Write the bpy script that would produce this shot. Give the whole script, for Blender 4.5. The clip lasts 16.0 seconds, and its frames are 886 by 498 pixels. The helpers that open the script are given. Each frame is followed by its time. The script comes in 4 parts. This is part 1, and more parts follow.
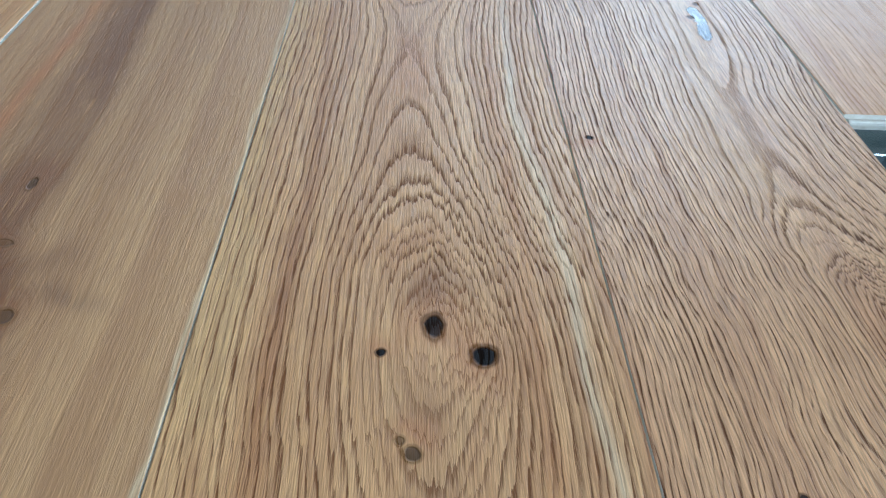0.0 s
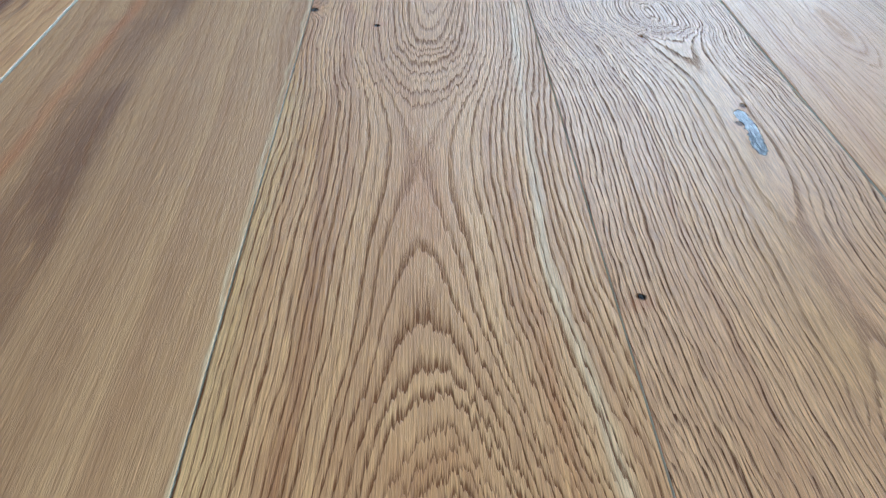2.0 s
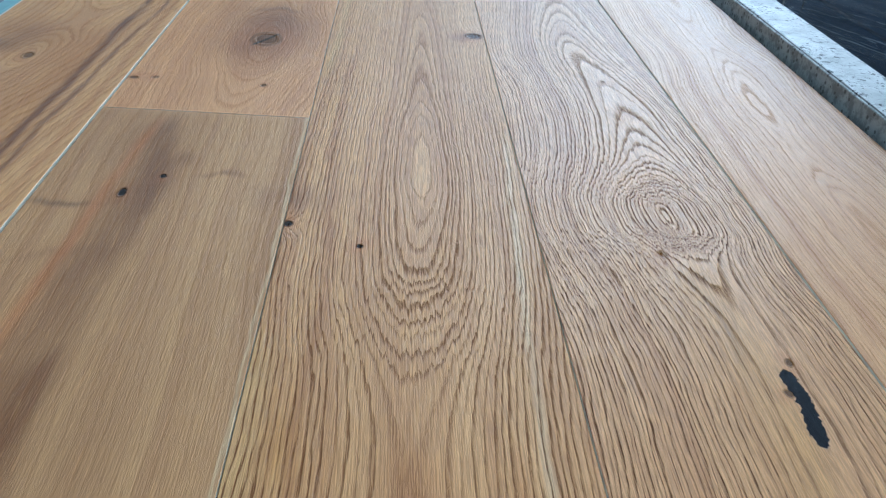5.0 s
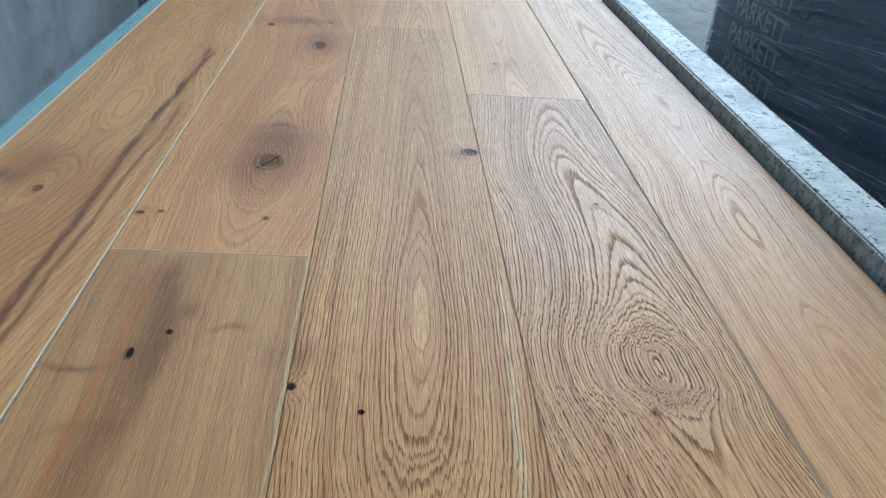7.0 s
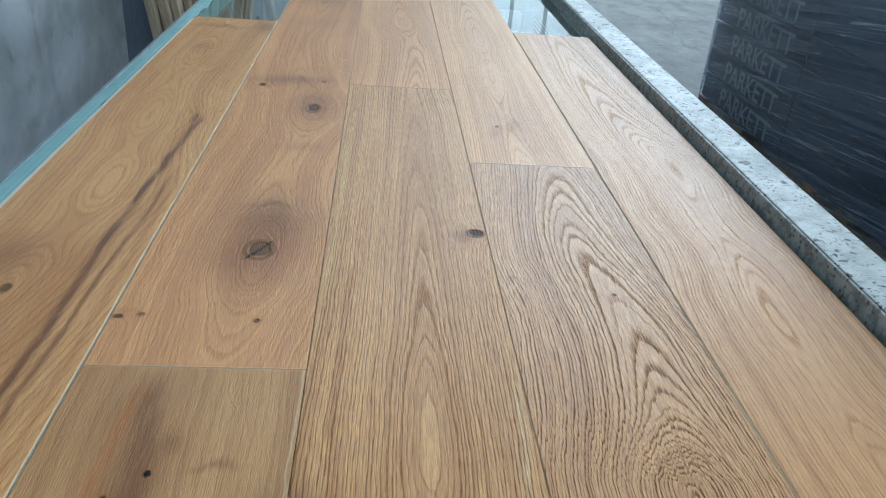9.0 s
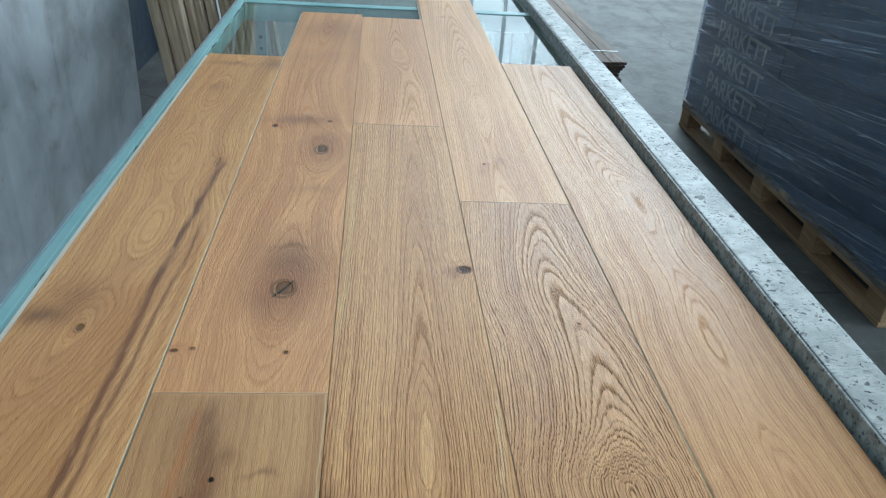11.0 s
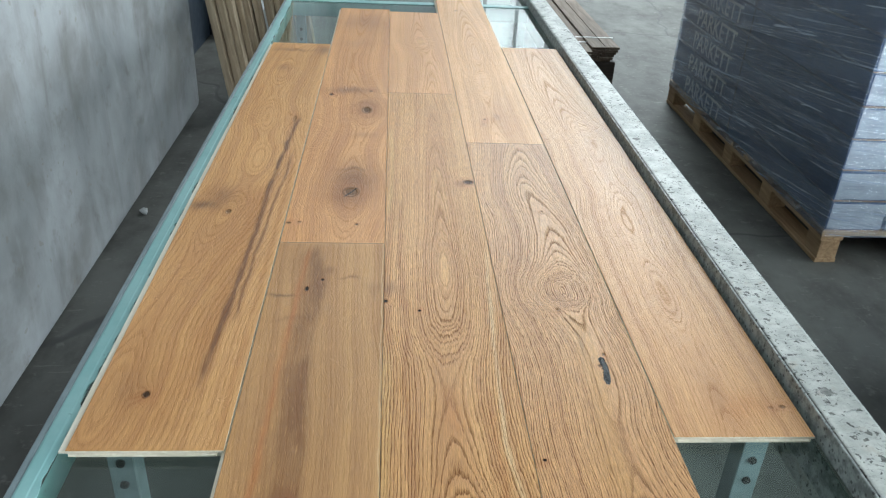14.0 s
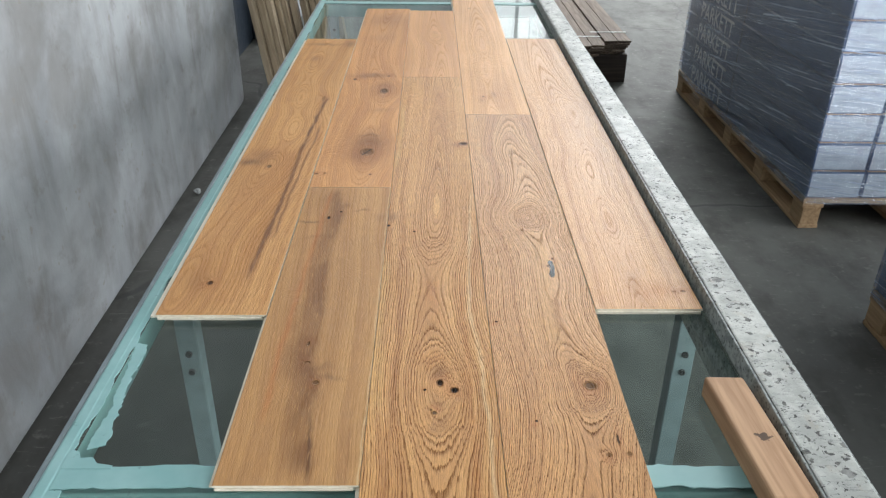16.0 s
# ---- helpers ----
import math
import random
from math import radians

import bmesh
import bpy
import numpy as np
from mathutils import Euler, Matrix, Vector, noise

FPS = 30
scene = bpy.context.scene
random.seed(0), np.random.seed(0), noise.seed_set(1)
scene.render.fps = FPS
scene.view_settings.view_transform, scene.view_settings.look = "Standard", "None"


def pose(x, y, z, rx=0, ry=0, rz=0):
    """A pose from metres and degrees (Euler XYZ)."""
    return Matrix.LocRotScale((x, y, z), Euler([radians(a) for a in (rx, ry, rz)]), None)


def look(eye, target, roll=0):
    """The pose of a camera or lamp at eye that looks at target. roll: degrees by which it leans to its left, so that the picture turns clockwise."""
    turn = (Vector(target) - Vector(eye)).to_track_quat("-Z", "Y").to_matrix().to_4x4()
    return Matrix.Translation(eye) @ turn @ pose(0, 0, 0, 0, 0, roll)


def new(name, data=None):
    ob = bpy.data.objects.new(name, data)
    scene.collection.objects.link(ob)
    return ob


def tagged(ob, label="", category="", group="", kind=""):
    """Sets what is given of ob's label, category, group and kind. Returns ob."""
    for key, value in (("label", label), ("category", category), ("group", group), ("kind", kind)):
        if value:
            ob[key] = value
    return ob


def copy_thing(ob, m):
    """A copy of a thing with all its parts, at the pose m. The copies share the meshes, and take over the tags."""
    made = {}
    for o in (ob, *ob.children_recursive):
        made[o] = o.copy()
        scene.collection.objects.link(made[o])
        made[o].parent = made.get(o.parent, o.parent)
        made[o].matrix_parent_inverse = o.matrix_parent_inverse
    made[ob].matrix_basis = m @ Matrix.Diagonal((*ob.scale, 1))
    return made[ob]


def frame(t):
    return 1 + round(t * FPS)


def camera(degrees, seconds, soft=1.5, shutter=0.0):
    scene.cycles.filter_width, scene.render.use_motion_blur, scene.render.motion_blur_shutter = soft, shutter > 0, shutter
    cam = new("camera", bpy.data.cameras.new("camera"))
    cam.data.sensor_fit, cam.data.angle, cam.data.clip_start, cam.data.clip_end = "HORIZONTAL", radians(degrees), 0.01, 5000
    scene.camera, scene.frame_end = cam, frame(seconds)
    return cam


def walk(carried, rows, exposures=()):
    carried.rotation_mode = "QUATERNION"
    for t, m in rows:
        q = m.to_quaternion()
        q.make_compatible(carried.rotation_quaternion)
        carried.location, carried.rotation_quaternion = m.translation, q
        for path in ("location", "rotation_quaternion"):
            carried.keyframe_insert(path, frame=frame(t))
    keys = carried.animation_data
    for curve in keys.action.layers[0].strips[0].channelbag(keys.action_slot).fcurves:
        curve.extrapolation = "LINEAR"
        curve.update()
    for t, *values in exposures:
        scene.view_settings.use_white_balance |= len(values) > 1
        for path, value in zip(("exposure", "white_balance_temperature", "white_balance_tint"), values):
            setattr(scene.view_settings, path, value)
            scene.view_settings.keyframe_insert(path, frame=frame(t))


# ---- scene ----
cam = camera(58.6, 16.0, 1.25)
PATH = [
    (0, (-0.002, -0.456, 1.017), (0.09, 1.084, -0.256), 3.6),
    (0.5, (-0.002, -0.424, 1.021), (0.097, 1.122, -0.244), 3.8),
    (1, (-0.007, -0.395, 1.016), (0.102, 1.161, -0.236), 4.3),
    (1.5, (-0.01, -0.369, 1.016), (0.102, 1.202, -0.217), 4.5),
    (2, (-0.016, -0.337, 1.02), (0.105, 1.243, -0.2), 4.8),
    (2.5, (-0.018, -0.309, 1.019), (0.109, 1.284, -0.184), 4.9),
    (3, (-0.017, -0.274, 1.02), (0.114, 1.336, -0.16), 4.9),
    (3.5, (-0.02, -0.244, 1.024), (0.113, 1.385, -0.128), 4.8),
    (4, (-0.023, -0.218, 1.042), (0.114, 1.428, -0.084), 4.9),
    (4.5, (-0.021, -0.203, 1.056), (0.123, 1.461, -0.045), 5.1),
    (5, (-0.022, -0.187, 1.073), (0.133, 1.49, -0.005), 5.3),
    (7.3, (-0.03, -0.141, 1.171), (0.129, 1.591, 0.184), 4.9),
    (7.5, (-0.031, -0.13, 1.174), (0.128, 1.606, 0.192), 5.0),
    (8, (-0.034, -0.099, 1.174), (0.13, 1.653, 0.225), 5.0),
    (8.5, (-0.041, -0.075, 1.177), (0.131, 1.684, 0.24), 5.0),
    (9, (-0.041, -0.057, 1.189), (0.136, 1.705, 0.259), 4.7),
    (9.2, (-0.04, -0.053, 1.199), (0.141, 1.711, 0.274), 4.6),
    (11.3, (-0.053, -0.226, 1.348), (0.126, 1.517, 0.384), 4.0),
    (11.5, (-0.052, -0.258, 1.363), (0.122, 1.478, 0.386), 4.0),
    (12, (-0.04, -0.341, 1.396), (0.126, 1.378, 0.387), 3.9),
    (12.5, (-0.046, -0.429, 1.417), (0.116, 1.294, 0.415), 3.7),
    (13, (-0.077, -0.538, 1.44), (0.073, 1.197, 0.455), 3.7),
    (13.5, (-0.089, -0.654, 1.451), (0.056, 1.086, 0.475), 3.5),
    (14, (-0.089, -0.758, 1.464), (0.05, 0.984, 0.491), 3.0),
    (14.5, (-0.048, -0.867, 1.475), (0.074, 0.879, 0.506), 2.4),
    (15, (0.006, -0.984, 1.481), (0.102, 0.763, 0.512), 1.8),
    (15.5, (0.023, -1.066, 1.499), (0.09, 0.684, 0.534), 1.2),
    (16, (-0.005, -1.159, 1.523), (0.028, 0.592, 0.558), 0.7),
]
EXPOSURES = [
    (0.0, 0.40, 4850, 4), (5.0, 0.33, 5000, 3), (9.0, 0.25, 5450, 2), (12.5, 0.40, 5850, 0), (16.0, 0.53, 6800, 12),
]
walk(cam, [(t, look(eye, target, roll)) for t, eye, target, roll in PATH], EXPOSURES)

# ---- light ----
TOP = 0.765        # upper face of the planks
GLASS = 0.750      # upper face of the glass
WALL_X = -1.10

world = bpy.data.worlds.new("overcast")
scene.world = world
world.use_nodes = True
wt = world.node_tree
sky = wt.nodes.new("ShaderNodeTexSky")
sky.sky_type, sky.sun_disc = "NISHITA", False
sky.sun_elevation, sky.sun_rotation = radians(48), radians(60)
wt.links.new(sky.outputs[0], wt.nodes["Background"].inputs[0])
wt.nodes["Background"].inputs[1].default_value = 0.06


def area(name, m, sx, sy, watts, colour):
    lamp = bpy.data.lights.new(name, "AREA")
    lamp.shape, lamp.size, lamp.size_y, lamp.energy, lamp.color = "RECTANGLE", sx, sy, watts, colour
    ob = new(name, lamp)
    ob.matrix_world = m
    return ob


DAY = (0.89, 0.955, 1.0)
# These first two lamps are added as weak overhead fill, out of view.
area("rooflight_lamp", pose(1.9, -2.4, 4.93), 1.4, 7.6, 25, DAY)
area("rooflight_lamp", pose(5.2, -0.9, 4.93), 1.3, 10.2, 50, DAY)
area("side_gate_lamp", pose(8.74, -1.0, 2.3, 0, 90), 3.2, 8.0, 620, DAY)
area("rooflight_lamp", pose(3.5, 9.0, 4.93), 3.4, 4.6, 700, DAY)
area("window_lamp", pose(4.6, 13.9, 3.4, -90), 7.2, 2.6, 105, DAY)
area("gate_lamp", pose(5.9, -6.7, 1.9, 90), 5.0, 3.4, 400, DAY)


# ---- materials ----
class Tree:
    """Short calls for shader nodes."""

    def __init__(self, name):
        self.mat = bpy.data.materials.new(name)
        self.mat.use_nodes = True
        self.t = self.mat.node_tree
        self.p = self.t.nodes["Principled BSDF"]
        self.out = self.t.nodes["Material Output"]

    def put(self, socket, v):
        if hasattr(v, "is_linked"):
            self.t.links.new(v, socket)
        elif isinstance(v, (tuple, list)) and socket.type == "RGBA" and len(v) == 3:
            socket.default_value = (*v, 1)
        else:
            socket.default_value = v

    def m(self, op, a, b=0.0, c=0.0, clamp=False):
        n = self.t.nodes.new("ShaderNodeMath")
        n.operation, n.use_clamp = op, clamp
        for s, v in zip(n.inputs, (a, b, c)):
            self.put(s, v)
        return n.outputs[0]

    def add(self, a, b):
        return self.m("ADD", a, b)

    def mul(self, a, b):
        return self.m("MULTIPLY", a, b)

    def step(self, v, lo, hi, a=0.0, b=1.0):
        n = self.t.nodes.new("ShaderNodeMapRange")
        n.interpolation_type = "SMOOTHSTEP"
        for s, x in zip(n.inputs, (v, lo, hi, a, b)):
            self.put(s, x)
        return n.outputs[0]

    def vec(self, x, y, z):
        n = self.t.nodes.new("ShaderNodeCombineXYZ")
        for s, v in zip(n.inputs, (x, y, z)):
            self.put(s, v)
        return n.outputs[0]

    def split(self, v):
        n = self.t.nodes.new("ShaderNodeSeparateXYZ")
        self.put(n.inputs[0], v)
        return n.outputs

    def place(self):
        return self.t.nodes.new("ShaderNodeNewGeometry").outputs["Position"]

    def local(self):
        return self.t.nodes.new("ShaderNodeTexCoord").outputs["Object"]

    def chance(self):
        return self.t.nodes.new("ShaderNodeObjectInfo").outputs["Random"]

    def scaled(self, v, s, shift=(0, 0, 0)):
        n = self.t.nodes.new("ShaderNodeVectorMath")
        n.operation = "MULTIPLY_ADD"
        for k, x in enumerate((v, s, shift)):
            self.put(n.inputs[k], x)
        return n.outputs[0]

    def noise(self, v, scale, detail=2.0, rough=0.5, dist=0.0):
        n = self.t.nodes.new("ShaderNodeTexNoise")
        self.put(n.inputs["Vector"], v)
        n.inputs["Scale"].default_value, n.inputs["Detail"].default_value = scale, detail
        n.inputs["Roughness"].default_value, n.inputs["Distortion"].default_value = rough, dist
        return n.outputs["Fac"]

    def spots(self, v, scale):
        n = self.t.nodes.new("ShaderNodeTexVoronoi")
        self.put(n.inputs["Vector"], v)
        n.inputs["Scale"].default_value = scale
        return n.outputs["Distance"]

    def mix(self, f, a, b):
        n = self.t.nodes.new("ShaderNodeMix")
        n.data_type = "RGBA"
        for s, v in zip((n.inputs[0], n.inputs[6], n.inputs[7]), (f, a, b)):
            self.put(s, v)
        return n.outputs[2]

    def hump(self, pos, x, y, sx, sy):
        """exp(-r^2) round (x, y), with radii sx, sy."""
        v = self.scaled(pos, (1 / sx, 1 / sy, 0), (-x / sx, -y / sy, 0))
        n = self.t.nodes.new("ShaderNodeVectorMath")
        n.operation = "DOT_PRODUCT"
        self.put(n.inputs[0], v), self.put(n.inputs[1], v)
        return self.m("POWER", 0.3679, n.outputs["Value"])

    def curve(self, y, pts):
        """x as a smooth function of y through a few (y, x) points."""
        y0, y1 = pts[0][0], pts[-1][0]
        n = self.t.nodes.new("ShaderNodeFloatCurve")
        c = n.mapping.curves[0]
        while len(c.points) < len(pts):
            c.points.new(0.5, 0.5)
        for p, (a, b) in zip(c.points, pts):
            p.location = ((a - y0) / (y1 - y0), b + 0.5)
        n.mapping.update()
        self.put(n.inputs["Value"], self.m("DIVIDE", self.m("SUBTRACT", y, y0), y1 - y0, clamp=True))
        return self.m("SUBTRACT", n.outputs[0], 0.5)

    def bump(self, h, strength, distance):
        n = self.t.nodes.new("ShaderNodeBump")
        n.inputs["Strength"].default_value, n.inputs["Distance"].default_value = strength, distance
        self.put(n.inputs["Height"], h)
        self.put(self.p.inputs["Normal"], n.outputs[0])

    def done(self, colour, rough=0.5, metal=0.0, spec=0.5):
        self.put(self.p.inputs["Base Color"], colour)
        self.put(self.p.inputs["Roughness"], rough)
        self.put(self.p.inputs["Metallic"], metal)
        self.put(self.p.inputs["Specular IOR Level"], spec)
        return self.mat


def oak(name, seed, light, deep, line, axis, depth, k, contrast=0.7, sway=0.012, ripple=0.0025, jags=0.012, feats=(), knots=(), streaks=(), stains=(), resin=None, calm=(), fleck_power=0.16, fibre_power=0.34):
    """Oiled, brushed oak. The face cuts a log whose pith runs along the curve axis (y, x) at the changing depth (y, m) below it, with k rings a metre:
    where the pith comes near, the rings close to ovals; between, they stand in arches. Pores run along the log and give the arches their teeth.
    feats: x, y, radius across, radius along, rings. knots: x, y, rx, ry, darkness. streaks: points, width, colour, strength.
    stains: x, y, sx, sy, colour, strength. calm: x, y, sx, sy, share by which the figure fades there."""
    n = Tree(name)
    light, deep, line = (tuple(a * b for a, b in zip(c, (1.68, 1.37, 0.91))) for c in (light, deep, line))
    line = tuple(c * f for c, f in zip(line, (0.72, 0.57, 0.44)))
    warm = lambda c: tuple(min(0.95, a * b) for a, b in zip(c, (1.90, 1.26, 0.50)))
    pos = n.place()
    x, y, z = n.split(pos)

    def field(scale, along, shift, detail=2.0, rough=0.5):
        return n.m("SUBTRACT", n.noise(n.vec(x, n.mul(y, along), seed + shift), scale, detail, rough), 0.5)

    slow = field(7.0, 0.22, 0, 2.0, 0.55)
    wob = field(34.0, 0.35, 9)
    jag = field(150.0, 0.16, 3, 2.0, 0.6)
    tooth = field(520.0, 0.03, 4, 2.0, 0.6)
    comb = field(170.0, 0.05, 15, 1.0)
    yt = n.add(y, n.add(n.mul(tooth, jags * 1.7), n.add(n.mul(comb, jags * 1.2), n.mul(wob, 0.02))))
    xt = n.add(n.add(x, n.mul(slow, sway * 2)), n.add(n.mul(wob, ripple * 2), n.add(n.mul(jag, 0.0034), n.mul(tooth, 0.0010))))
    d = n.m("SUBTRACT", xt, n.curve(yt, axis))
    h = n.curve(yt, [(p, q * 8) for p, q in depth])
    h = n.mul(h, 0.125)
    ring = n.mul(n.m("SQRT", n.add(n.mul(d, d), n.mul(h, h))), k)
    ring = n.add(ring, n.mul(slow, 2.2))
    soft = n.vec(xt, yt, 0.0)
    bent = n.t.nodes.new("ShaderNodeVectorMath")
    bent.operation = "ADD"
    n.put(bent.inputs[0], n.scaled(pos, (1, 1, 0)))
    n.put(bent.inputs[1], n.vec(n.mul(wob, 0.026), n.add(n.mul(slow, 0.05), n.mul(wob, 0.04)), 0.0))
    bent = bent.outputs[0]
    for fx, fy, sx, sy, rings in feats:
        ring = n.add(ring, n.mul(n.hump(soft, fx, fy, sx, sy), rings))
    for kx, ky, rx, ry, dark in knots:
        if rx > 0.004:
            ring = n.add(ring, n.mul(n.hump(soft, kx, ky, rx * 2.4, ry * 2.8), -2.6))
    ring = n.add(ring, n.mul(n.noise(n.vec(ring, n.mul(y, 2.0), seed + 20), 0.42, 2.0, 0.6), 1.7))
    fr = n.m("FRACT", ring)
    whole = n.m("FLOOR", ring)
    each = n.noise(n.vec(n.mul(whole, 3.7), n.mul(y, 0.8), seed), 1.0, 1.0)
    pore = n.step(n.noise(n.vec(x, n.mul(y, 0.040), seed + 1), 1000.0, 3.0, 0.7), 0.42, 0.58)
    fibre = n.noise(n.vec(x, n.mul(y, 0.022), seed + 2), 1300.0, 3.0, 0.7)
    fleck = n.step(n.noise(n.vec(x, n.mul(y, 0.07), seed + 5), 420.0, 2.0, 0.5), 0.60, 0.70)
    late = n.mul(n.step(fr, 0.0, 0.06), n.step(fr, 0.10, n.step(each, 0.3, 0.7, 0.36, 0.66), 1.0, 0.0))
    grain = n.m("MULTIPLY", n.mul(late, n.step(each, 0.30, 0.55, 0.40, 1.0)), n.m("MULTIPLY_ADD", pore, 0.62, 0.55), clamp=True)
    for cx_, cy_, wx, wy, share in calm:
        grain = n.mul(grain, n.m("MULTIPLY_ADD", n.hump(pos, cx_, cy_, wx, wy), -share, 1.0))
    patch = n.step(n.noise(n.vec(x, n.mul(y, 0.22), seed + 7), 8.0, 3.0, 0.6), 0.32, 0.68)
    colour = n.mix(patch, light, deep)
    years = n.noise(n.vec(ring, n.mul(y, 1.5), seed), 0.30, 2.0, 0.6)
    colour = n.mix(n.mul(n.step(years, 0.48, 0.66), 0.55), colour, tuple(c * f for c, f in zip(deep, (0.84, 0.76, 0.72))))
    colour = n.mix(n.mul(n.step(years, 0.36, 0.50, 1.0, 0.0), 0.45), colour, tuple(min(0.95, c * f) for c, f in zip(light, (1.10, 1.14, 1.16))))
    band = n.noise(n.vec(xt, n.mul(y, 0.030), seed + 8), 62.0, 3.0, 0.6)
    colour = n.mix(n.mul(n.step(band, 0.52, 0.66), 0.35), colour, tuple(c * f for c, f in zip(deep, (0.88, 0.80, 0.74))))
    for sx_, sy_, wx, wy, tint, power in stains:
        colour = n.mix(n.mul(n.hump(bent, sx_, sy_, wx, wy), power), colour, warm(tint))

    def streak(colour, pts, width, tint, power):
        off = n.m("DIVIDE", n.add(n.m("SUBTRACT", x, n.curve(y, pts)), n.add(n.mul(wob, 0.012), n.mul(jag, 0.005))), width)
        off = n.m("MULTIPLY_ADD", n.m("ABSOLUTE", off), 0.35, n.mul(off, 0.65)) if width > 0.008 else off
        soft_end = 0.05 if width > 0.002 else 0.01
        ends = n.mul(n.step(y, pts[0][0] - 0.4 * soft_end, pts[0][0] + soft_end), n.step(y, pts[-1][0] - soft_end, pts[-1][0] + 0.4 * soft_end, 1.0, 0.0))
        veil = n.mul(n.m("MULTIPLY_ADD", fibre, 0.8, 0.6), n.step(n.noise(n.vec(x, n.mul(y, 0.4), seed + 12), 26.0, 2.0), 0.28, 0.55, 0.55, 1.0))
        return n.mix(n.m("MULTIPLY", n.mul(n.mul(n.m("POWER", 0.3679, n.mul(off, off)), ends), veil), power, clamp=True), colour, warm(tint))

    cracks = [k_ for k_ in streaks if k_[2][0] < 0.02]
    for row in streaks:
        if row not in cracks:
            colour = streak(colour, *row)
    colour = n.mix(n.mul(n.step(fibre, 0.42, 0.62), fibre_power * (0.45 + 0.55 * contrast)), colour, line)
    colour = n.mix(n.mul(pore, fibre_power * (0.25 + 0.45 * contrast)), colour, line)
    colour = n.mix(n.mul(fleck, fleck_power), colour, tuple(min(0.95, c * 1.4) for c in light))
    colour = n.mix(n.mul(grain, contrast), colour, line)
    rough = n.m("MULTIPLY_ADD", n.noise(pos, 30.0, 3.0), 0.14, 0.34)
    rough = n.add(rough, n.mul(grain, 0.18))
    height = n.add(n.mul(grain, -contrast), n.add(n.mul(pore, -0.20), n.mul(fibre, 0.22)))
    ragged = n.t.nodes.new("ShaderNodeVectorMath")
    ragged.operation = "ADD"
    n.put(ragged.inputs[0], n.scaled(pos, (1, 1, 0)))
    n.put(ragged.inputs[1], n.vec(n.mul(n.m("SUBTRACT", n.noise(pos, 150.0, 2.0), 0.5), 0.0026), n.mul(n.m("SUBTRACT", n.noise(n.scaled(pos, (1, 1, 1), (7, 3, 0)), 140.0, 2.0), 0.5), 0.0026), 0.0))
    ragged = ragged.outputs[0]
    holes = 0.0
    for kx, ky, rx, ry, dark in knots:
        e = n.hump(ragged, kx, ky, rx * 0.98, ry * 0.98)
        halo = n.hump(bent, kx, ky, rx * 2.3, ry * 2.3)
        colour = n.mix(n.mul(halo, 0.50 * min(dark, 1.0)), colour, tuple(c * f for c, f in zip(deep, (0.66, 0.45, 0.33))))
        rim = n.mul(n.step(e, 0.20, 0.40), n.m("MULTIPLY_ADD", n.noise(ragged, 110.0, 2.0), 0.6, 0.55, clamp=True))
        colour = n.mix(n.mul(rim, min(dark, 1.0) * 0.85), colour, (0.16, 0.082, 0.030) if dark < 0.84 else (0.10, 0.046, 0.022))
        if rx > 0.009:
            shell = n.m("ABSOLUTE", n.m("SUBTRACT", e, 0.34))
            colour = n.mix(n.mul(n.step(shell, 0.04, 0.13, 1.0, 0.0), 0.28), colour, (0.05, 0.024, 0.014))
        core = n.step(e, 0.46, 0.66)
        colour = n.mix(n.mul(core, max(0.0, min(1.0, dark * 2.2 - 1.2))), colour, (0.012, 0.008, 0.006))
        holes = n.add(holes, n.mul(rim, min(dark, 1.0)))
        height = n.add(height, n.mul(core, -2.0 * dark))
    for row in cracks:
        colour = streak(colour, *row)
    if resin:
        off = n.m("DIVIDE", n.add(n.m("SUBTRACT", x, n.curve(y, resin)), n.mul(n.m("SUBTRACT", n.noise(pos, 220.0, 2.0), 0.5), 0.006)), 0.0048)
        mask = n.mul(n.m("POWER", 0.3679, n.mul(off, off)), n.mul(n.step(y, resin[0][0], resin[0][0] + 0.022), n.step(y, resin[-1][0] - 0.02, resin[-1][0], 1.0, 0.0)))
        mask = n.step(mask, 0.30, 0.42)
        colour = n.mix(mask, colour, (0.012, 0.013, 0.016))
        rough = n.m("MULTIPLY_ADD", mask, -0.22, rough)
        holes = n.m("MULTIPLY_ADD", mask, 0.62, holes)
        height = n.m("MULTIPLY_ADD", mask, -0.5, height)
    n.bump(height, 0.75, 0.0006)
    matt = n.m("SUBTRACT", 1.0, n.m("ADD", n.mul(grain, 0.8 * contrast), n.mul(holes, 0.9), clamp=True))
    return n.done(colour, rough, 0.0, n.mul(matt, 0.58))


